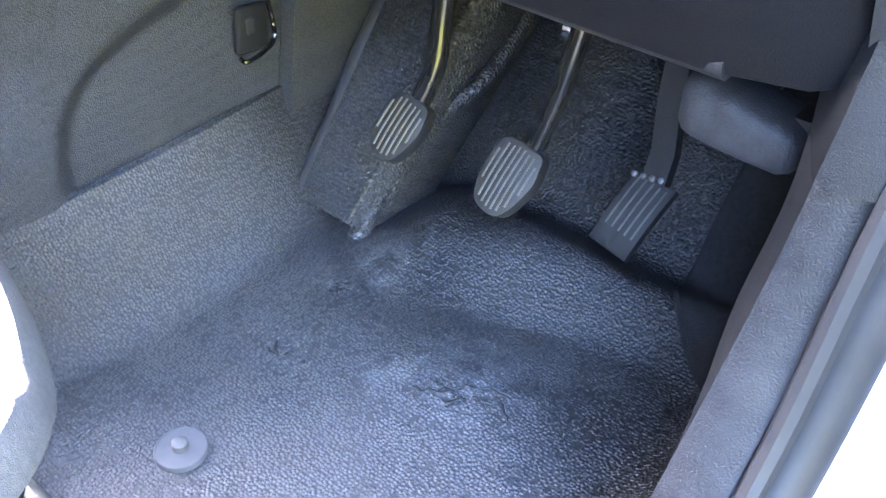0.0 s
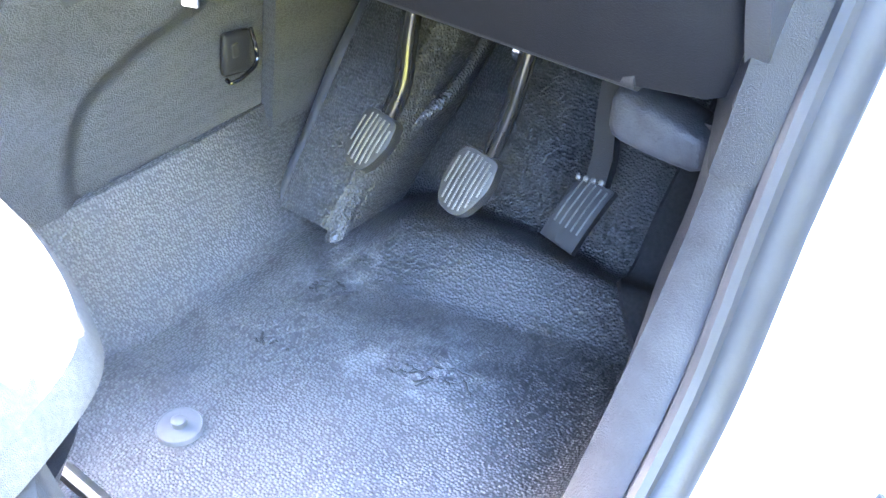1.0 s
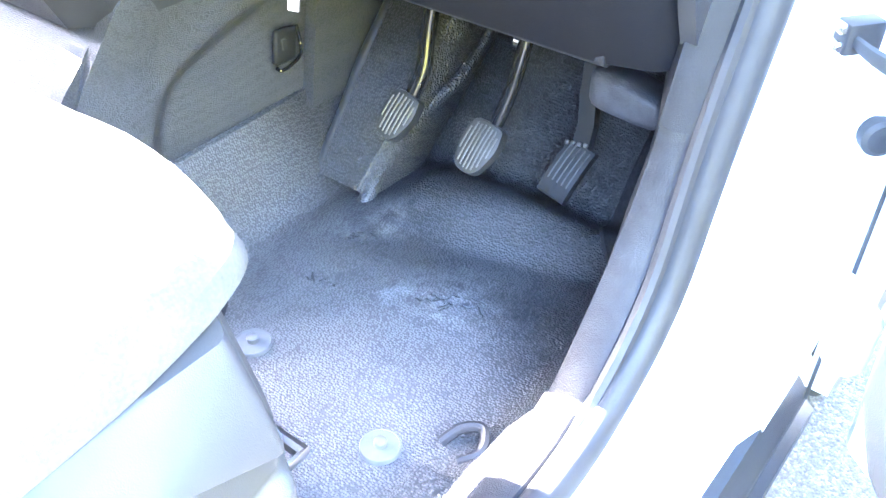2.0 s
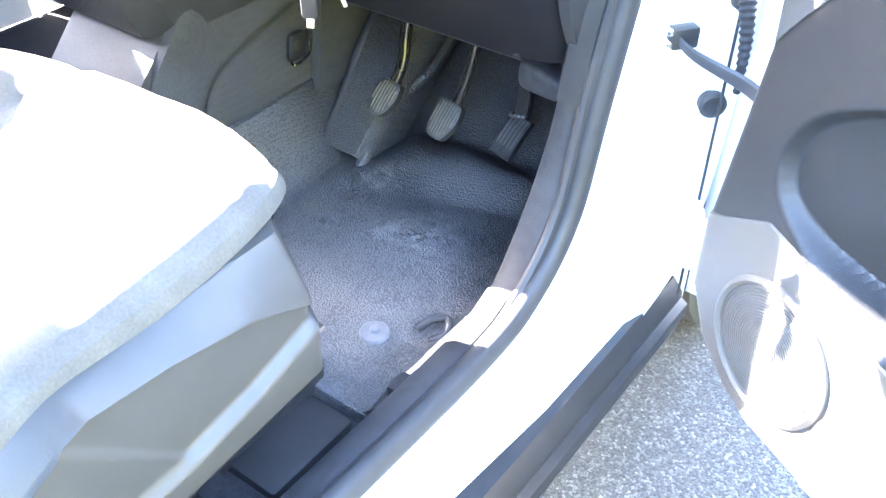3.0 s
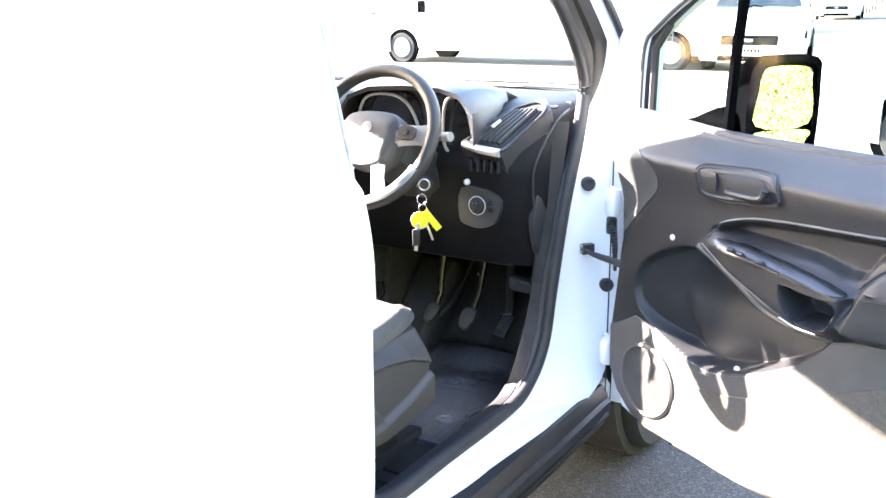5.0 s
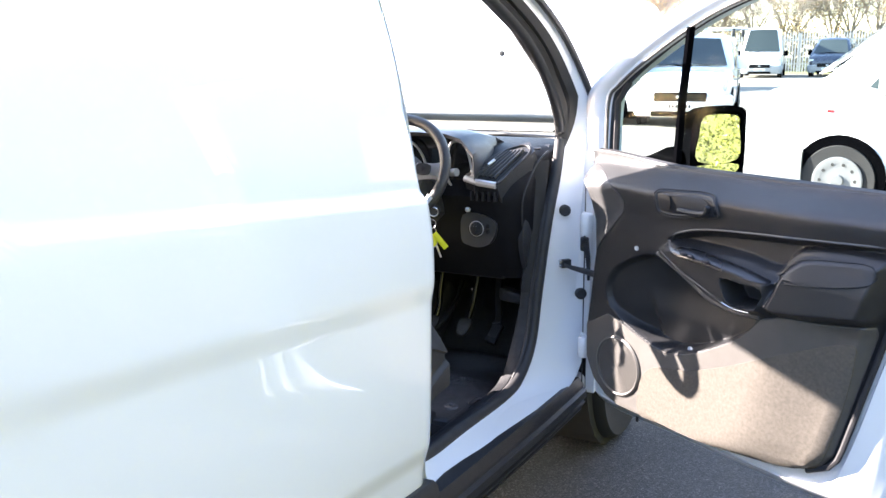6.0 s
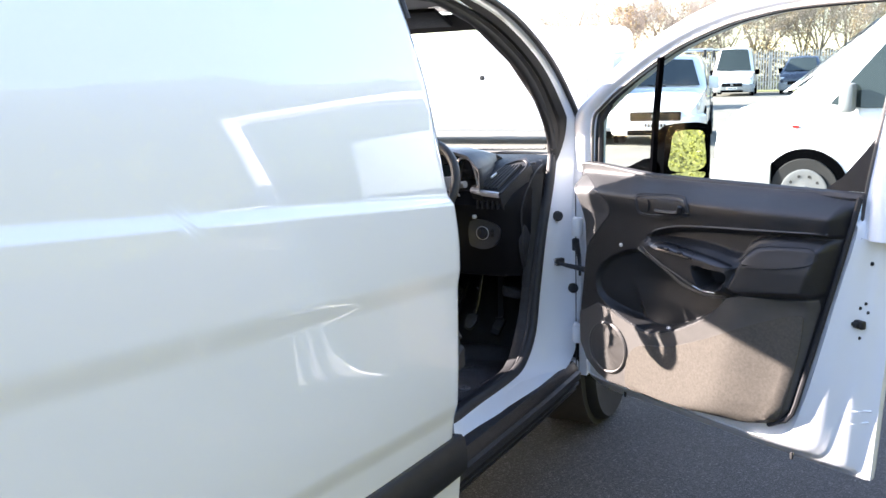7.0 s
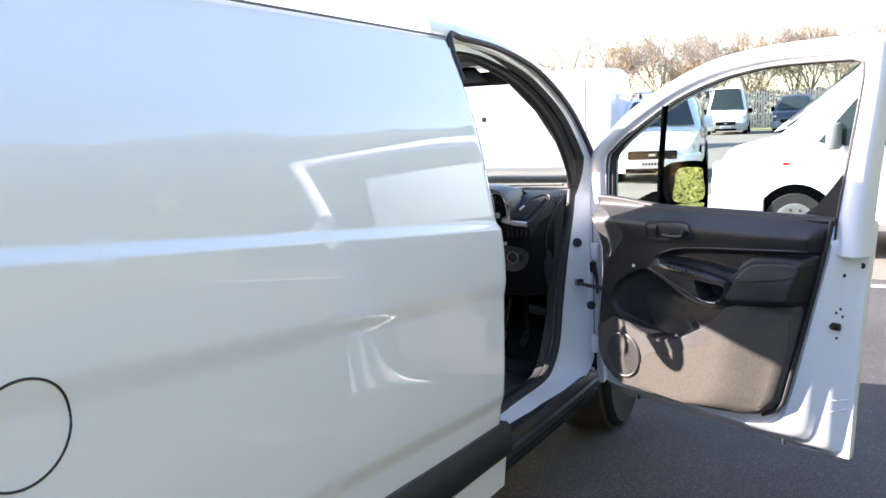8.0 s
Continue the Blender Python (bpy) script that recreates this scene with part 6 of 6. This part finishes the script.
# ---- car park beyond ----
def far_van(name, label, length, width, height, bonnet, screen_foot, roof_start, body, place, heading, nose=0.75, screen=None, plain=False, bumper=None):
    """A van built along +x from nose to tail, then set in place; heading: degrees of its nose from +x."""
    t = thing(name, label, "van")
    m = Matrix.Translation(place) @ Matrix.Rotation(radians(heading + 180), 4, "Z")
    h2 = width / 2
    tops = [(0.0, nose), (0.05, nose + 0.12), (0.25, bonnet - 0.10), (screen_foot, bonnet), (screen_foot + 0.05, bonnet + 0.02), (roof_start, height - 0.06), (roof_start + 0.4, height), (length * 0.8, height + 0.01), (length - 0.1, height - 0.02), (length, height - 0.10)]
    wid = [(0.0, 0.78), (0.05, 0.88), (0.25, 0.96), (0.7, 1.0), (length - 0.2, 1.0), (length, 0.95)]
    rings = []
    steps = sorted({0.0, 0.05, 0.15, 0.25, 0.5, screen_foot, screen_foot + 0.05, (screen_foot + roof_start) / 2, roof_start, roof_start + 0.4, length * 0.6, length * 0.8, length - 0.1, length})
    for s in steps:
        top, w = lerp_table(tops, s), h2 * lerp_table(wid, s)
        belt = min(1.15, top - 0.05)
        lean = 0.20 * sm(belt, height, top)
        rings.append([m @ Vector((s, y, z)) for y, z in [(-w * 0.9, 0.28), (-w * 0.98, 0.36), (-w, 0.7), (-w * 0.99, belt), (-w * (1 - lean * 0.7), (belt + top * 2) / 3), (-w * (0.94 - lean), top - 0.05), (-w * (0.80 - lean), top), (0, top + 0.03), (w * (0.80 - lean), top), (w * (0.94 - lean), top - 0.05), (w * (1 - lean * 0.7), (belt + top * 2) / 3), (w * 0.99, belt), (w, 0.7), (w * 0.98, 0.36), (w * 0.9, 0.28)]])
    part("body", loft(rings), body, t)
    ft = [(screen_foot + 0.02, bonnet + 0.03), (roof_start - 0.04, height - 0.12)]
    part("windscreen", sheet(lambda u, v: m @ Vector((ft[0][0] + (ft[1][0] - ft[0][0]) * v - 0.03, (u * 2 - 1) * h2 * (0.86 - 0.22 * v), ft[0][1] + (ft[1][1] - ft[0][1]) * v + 0.02 + 0.03 * (1 - abs(2 * u - 1)))), 8, 6), screen or DARK_GLASS, t)
    for s in (1, -1):
        q = [(screen_foot + 0.45, 1.16), (roof_start + 0.10, height - 0.28), (roof_start + 0.85, height - 0.26), (roof_start + 0.85, 1.13), (screen_foot + 0.75, 1.12)]
        if not plain:
            part("side_window", plate([m @ Vector((a, s * h2 * (1.004 - 0.10 * (b - 1.12)), b)) for a, b in q], m.to_3x3() @ Vector((0, s * 0.006, 0))), DARK_GLASS, t, smooth=False)
        part("mirror", box(-0.06, 0.06, -0.10, 0.10, -0.13, 0.13, 0.03, 2, turn=m @ Matrix.Translation((screen_foot + 0.62, s * (h2 + 0.12), 1.22))), BUMPER if screen else body if bumper else BLACK_OUT, t)
        part("headlamp", box(-0.13, 0.13, -0.12, 0.12, -0.09, 0.09, 0.05, 2, turn=m @ Matrix.Translation((0.17, s * h2 * 0.80, bonnet - 0.34))), LAMP, t)
        part("door_seam", tube([m @ Vector((roof_start + 0.95, s * h2 * 1.004, z)) for z in (0.45, 0.8, 1.12)], 0.006, 5), DARK, t)
        part("indicator", box(-0.03, 0.03, -0.008, 0.008, -0.012, 0.012, turn=m @ Matrix.Translation((screen_foot + 0.15, s * h2 * 1.0, 0.95))), LAMP_RED, t)
        for a in (0.93, length - (0.55 if plain else 0.95)):
            c = m @ Vector((a, s * (h2 - 0.09), 0.335))
            ax = m.to_3x3() @ Vector((0, s, 0))
            ty = part("tyre", lathe([(0.21, -0.1), (0.31, -0.105), (0.335, -0.07), (0.335, 0.07), (0.31, 0.105), (0.21, 0.10)], c, ax, 36), TYRE, t)
            part("rim", lathe([(0.215, 0.07), (0.215, 0.114), (0.20, 0.118), (0.15, 0.104), (0.06, 0.112), (0.05, 0.126), (0.002, 0.128)], c, ax, 28), WHEEL_PAINT, ty)
            part("arch", lathe([(0.40, 0.02), (0.40, 0.096), (0.01, 0.096)], c + Vector((0, 0, 0.01)), ax, 30), BLACK_OUT, t)
            for k in range(10):
                an = 6.28319 * k / 10
                part("rim_hole", lathe([(0.016, 0.098), (0.016, 0.108)], c + (m.to_3x3() @ Vector((math.cos(an), 0, 0))) * 0.15 + Vector((0, 0, 0.15 * math.sin(an))), ax, 8), DARK, ty)
    path = [(0.62, -h2 * 1.0), (0.25, -h2 * 0.985), (0.06, -h2 * 0.90), (-0.02, -h2 * 0.70), (-0.045, -h2 * 0.35), (-0.05, 0), (-0.045, h2 * 0.35), (-0.02, h2 * 0.70), (0.06, h2 * 0.90), (0.25, h2 * 0.985), (0.62, h2 * 1.0)]
    rings = []
    for k, (a, y) in enumerate(path):
        (a0, y0), (a1, y1) = path[max(k - 1, 0)], path[min(k + 1, 10)]
        n = Vector((-(y1 - y0), a1 - a0, 0)).normalized()
        rings.append([m @ (Vector((a, y, z)) + n * o) for o, z in ((0.0, 0.22), (0.03, 0.30), (0.045, 0.44), (0.035, 0.58), (-0.02, 0.62), (-0.08, 0.60), (-0.08, 0.22))])
    part("bumper", loft(rings), bumper or BUMPER, t)
    part("grille", box(-0.10, 0.02, -0.50, 0.50, 0.50, 0.68, 0.03, 2, turn=m), BLACK_OUT, t)
    for k in range(3):
        part("grille_bar", box(-0.108, -0.095, -0.46, 0.46, 0.535 + 0.045 * k, 0.543 + 0.045 * k, turn=m), DARK_METAL, t)
    part("badge", box(-0.115, -0.095, -0.07, 0.07, 0.57, 0.62, 0.01, 2, turn=m), SILVER, t)
    part("lower_grille", box(-0.10, 0.02, -0.55, 0.55, 0.22, 0.32, 0.02, 2, turn=m), BLACK_OUT, t)
    pl = part("number_plate", box(-0.112, -0.095, -0.26, 0.26, 0.36, 0.47, 0.004, 1, turn=m), WHITE_IN, t, "white plate with dark bars")
    for k in range(7):
        part("bar", box(-0.116, -0.111, -0.21 + 0.062 * k, -0.172 + 0.062 * k, 0.385, 0.445, turn=m), BLACK_OUT, pl)
    for k in (-1, 1):
        part("wiper", tube([m @ Vector((screen_foot - 0.01, k * 0.1, bonnet + 0.04)), m @ Vector((screen_foot + 0.10, k * 0.1 + 0.45, bonnet + 0.12))], 0.012, 5), BLACK_OUT, t)
    return t


far_van("compact_van", "white compact van with roof bars, facing the open door", 4.4, 1.83, 1.80, 1.12, 1.0, 1.75, WHITE, (-2.35, 15.2, 0), 277, bumper=WHITE)
medium = far_van("medium_van", "white medium van with grey bumper and steel wheels", 5.0, 1.96, 2.02, 1.22, 0.68, 1.50, WHITE, (0.42, 7.15, 0), 172, screen=GLARE_GLASS)
far_van("medium_van", "white medium van standing behind another van", 5.2, 1.96, 2.25, 1.25, 0.68, 1.50, WHITE, (0.9, 10.4, 0), 168, screen=GLARE_GLASS)
far_van("large_van", "white large panel van with black bumper far off", 5.4, 2.05, 2.50, 1.25, 0.9, 1.7, WHITE, (-5.6, 46, 0), 275)
far_van("blue_van", "dark blue van far off by the fence", 5.0, 1.95, 1.95, 1.15, 0.95, 1.85, BLUE, (-2.6, 48, 0), 268)
far_van("dark_car_van", "dark purple van behind the white vans", 4.8, 1.9, 1.95, 1.12, 1.0, 1.8, PLUM, (-6.8, 30, 0), 276)
side_on = far_van("tall_white_van", "tall white panel van parked side on ahead of the open van", 7.6, 2.05, 2.45, 1.25, 0.9, 1.7, WHITE, (-10.9, 16.2, 0), 181, plain=True)
part("tail_seam", tube([(-3.75, 15.15, z) for z in (0.5, 1.2, 2.3)], 0.012, 5), GREY, side_on)
part("lock_cap", lathe([(0.06, 0), (0.06, 0.03), (0.02, 0.04)], (-6.1, 15.16, 1.45), (0, -1, 0), 12), DARK, side_on)
for s in (-0.55, 0.55):
    bar_ = thing("roof_bar", "silver roof bar on the compact van", "roof bar", (-2.5, 17.6, 1.84), group="roof bars")
    part("tube_bar", tube([(-3.2, 17.6 + s, 1.90), (-1.6, 17.7 + s, 1.90)], 0.025, 8), SILVER, bar_)
    for x in (-3.05, -1.75):
        part("bar_foot", box(x - 0.03, x + 0.03, 17.62 + s, 17.68 + s, 1.74, 1.90, 0.01), BLACK, bar_)

# painted bay line
part_line = tagged(part("bay_line", box(1.2, 9.0, 4.55, 4.65, 0.001, 0.005), PAINT), "worn white painted bay line on the asphalt", "road marking", kind="structure")

# fence
fence = thing("palisade_fence", "grey steel palisade fence at the edge of the car park", "fence", (-5, 56, 0))
bm = bmesh.new()
for k in range(290):
    x = -27 + 0.155 * k
    loft([[(x - 0.035, 56, 0.05), (x + 0.035, 56, 0.05), (x + 0.03, 56.03, 0.05)], [(x - 0.035, 56, 2.25), (x + 0.035, 56, 2.25), (x + 0.03, 56.03, 2.25)], [(x - 0.004, 56, 2.42), (x + 0.004, 56, 2.42), (x, 56.01, 2.42)]], bm=bm)
tagged(part("pales", bm, FENCE, fence, smooth=False), kind="stuff")
for z in (0.5, 1.9):
    part("rail", box(-27, 18, 56.03, 56.08, z, z + 0.06), FENCE, fence)
for k in range(17):
    part("post", box(-27 + 2.75 * k, -26.9 + 2.75 * k, 56.08, 56.2, 0, 2.3), FENCE, fence)
verge = tagged(part("grass_verge", sheet(lambda u, v: (-60 + 120 * u, 57 + 30 * v, 0.03 + 0.3 * noise.noise(Vector((u * 20, v * 5, 0))) + 0.5 * v), 60, 12), VERGE), "rough winter grass verge behind the fence", "grass", kind="structure")
strip_ = tagged(part("grass_edge", sheet(lambda u, v: (-30 + 50 * u, 53.6 + 2.4 * v, 0.02 + 0.05 * v), 20, 3), VERGE), "strip of sunlit grass along the fence", "grass", kind="structure")


# bare trees
def grow(bm, p, d, length, r, depth, rng):
    n = 4
    pts, rad = [p], [r]
    for k in range(n):
        d = (d + Vector((rng.gauss(0, 0.13), rng.gauss(0, 0.13), rng.gauss(0.04, 0.08)))).normalized()
        p = p + d * length / n
        pts.append(p)
        rad.append(max(0.008, r * (1 - 0.55 * (k + 1) / n)))
        if depth > 0 and k >= 1:
            for _ in range(2):
                a = rng.uniform(0, 6.28)
                side = (d.orthogonal().normalized() * math.cos(a) + d.cross(d.orthogonal().normalized()) * math.sin(a))
                grow(bm, p, (d * 0.75 + side * rng.uniform(0.45, 0.9)).normalized(), length * rng.uniform(0.5, 0.72), rad[-1] * 0.6, depth - 1, rng)
    tube(pts, rad, 4 if depth < 2 else 7, bm=bm)


def tree(name, label, at, height, seed, leaf=None):
    rng = random.Random(seed)
    t = thing(name, label, "tree", at, group="bare trees")
    base = Vector(at)
    part("trunk", tube([base + Vector((0, 0, -0.2)), base + Vector((0.05, 0, height * 0.15)), base + Vector((0.1, 0.05, height * 0.32))], [height * 0.026, height * 0.02, height * 0.016], 9), BARK, t)
    bm = bmesh.new()
    for k in range(6):
        a = 6.28 * k / 6 + rng.uniform(-0.4, 0.4)
        grow(bm, base + Vector((0.08, 0.04, height * rng.uniform(0.20, 0.32))), Vector((math.cos(a) * 0.5, math.sin(a) * 0.5, 1)).normalized(), height * rng.uniform(0.36, 0.48), height * 0.011, 3, rng)
    crown = part("crown", bm, TWIG, t, smooth=False)
    if leaf:
        bm = bmesh.new()
        for _ in range(3800):
            a, rr, hh = rng.uniform(0, 6.28), rng.random() ** 0.5, rng.uniform(0.25, 0.98)
            wide = height * 0.34 * math.sqrt(max(0.0, 1 - ((hh - 0.62) / 0.40) ** 2))
            p = base + Vector((math.cos(a) * rr * wide, math.sin(a) * rr * wide, hh * height))
            if noise.noise(p * 0.9) + 0.5 * noise.noise(p * 2.3) < 0.02:
                continue
            s = rng.uniform(0.035, 0.085)
            e1, e2 = Vector((rng.gauss(0, 1), rng.gauss(0, 1), rng.gauss(0, 1))).normalized() * s, Vector((rng.gauss(0, 1), rng.gauss(0, 1), rng.gauss(0, 1))).normalized() * s
            vs = [bm.verts.new(q) for q in (p - e1, p + e2, p + e1, p - e2)]
            bm.faces.new(vs)
        part("foliage", bm, leaf, t, smooth=False)
    return t


rng0 = random.Random(4)
for k, (x, y, hgt, lf) in enumerate([(-21, 66, 11, None), (-15.5, 62, 8, 1), (-12.5, 70, 10, None), (-10.5, 63, 6.5, 1), (-7.5, 68, 10.5, None), (-4, 66, 9, None), (-1.5, 72, 10, None), (0.6, 63, 7.5, 1), (3.5, 68, 10, None), (-18, 72, 12, None), (-13.5, 66, 9.5, 1), (-9, 64, 8.5, None), (-6, 63, 8.5, 1), (-2.8, 64, 9, 1), (2.2, 66, 10, None), (5.5, 64, 9, 1)]):
    tree("tree", "bare winter tree with russet leaves" if lf else "bare winter tree with fine twigs", (x, y, 0.4), hgt * 0.7, 11 + k, RUSSET if lf else None)

# far scrub line and hedge beside the car park
def scrub(name, label, x0, x1, y0, y1, h, n, mat, seed, size=0.09, face=None):
    rng = random.Random(seed)
    verts, faces = [], []
    for _ in range(n):
        x, y = rng.uniform(x0, x1), rng.uniform(y0, y1)
        top = h * (0.9 + 0.14 * noise.noise(Vector((x * 0.45, y * 0.45, 2))) + 0.05 * noise.noise(Vector((x * 2, y * 2, 5))))
        z = top * rng.random() ** 0.75
        if face is not None:
            x = x0 + (x1 - x0) * rng.random() ** 2 + 0.35 * noise.noise(Vector((y * 0.8, z * 0.9, 1))) + 0.15 * noise.noise(Vector((y * 3, z * 3, 4)))
        s = size * rng.uniform(0.6, 1.4)
        p = Vector((x, y, z + 0.03))
        a = Vector((rng.gauss(0, 1), rng.gauss(0, 1), rng.gauss(0, 1))).normalized() * s
        b = Vector((rng.gauss(0, 1), rng.gauss(0, 1), rng.gauss(0, 1))).normalized() * s * 0.7
        k = len(verts)
        verts += [p - a, p + b, p + a, p - b]
        faces.append((k, k + 1, k + 2, k + 3))
    me = bpy.data.meshes.new(name)
    me.from_pydata([tuple(v) for v in verts], [], faces)
    me.materials.append(mat)
    return tagged(new(name, me), label, "hedge", kind="stuff")


scrub("hedge_leaves", "tall sunlit yellow-green hedge beside the car park", 7.0, 8.2, -10, 3, 5.4, 250000, LEAF, 3, 0.017, 1)
scrub("hedge_leaves", "tall sunlit hedge further along the car park", 7.0, 8.2, 3, 24, 5.4, 45000, LEAF, 13, 0.06, 1)
scrub("hedge_leaves", "tall sunlit hedge behind the vans", 7.0, 8.2, -16, -10, 5.4, 18000, LEAF, 17, 0.06, 1)
core = tagged(part("hedge_core", sheet(lambda u, v: (7.7 + 0.4 * noise.noise(Vector((u * 12, v * 3, 0))), -16 + 40 * u, 5.1 * v), 70, 12, (1.2, 0, 0)), LEAF_SHADED), "solid hedge core, coloured dark for the shade between leaves", "hedge", kind="stuff")
scrub("scrub_leaves", "brown winter scrub behind the fence", -32, 16, 59, 62, 2.6, 16000, SCRUB, 5, 0.13)
scrub("hedge_rear", "green hedge behind the camera", -20, 7, -15.5, -14, 3.2, 16000, LEAF, 8, 0.14)
part_back = tagged(part("hedge_rear_core", box(-20, 7, -15.6, -15.0, 0, 2.8, 0.1), LEAF_SHADED), "solid core of the rear hedge, coloured dark for shade", "hedge", kind="stuff")
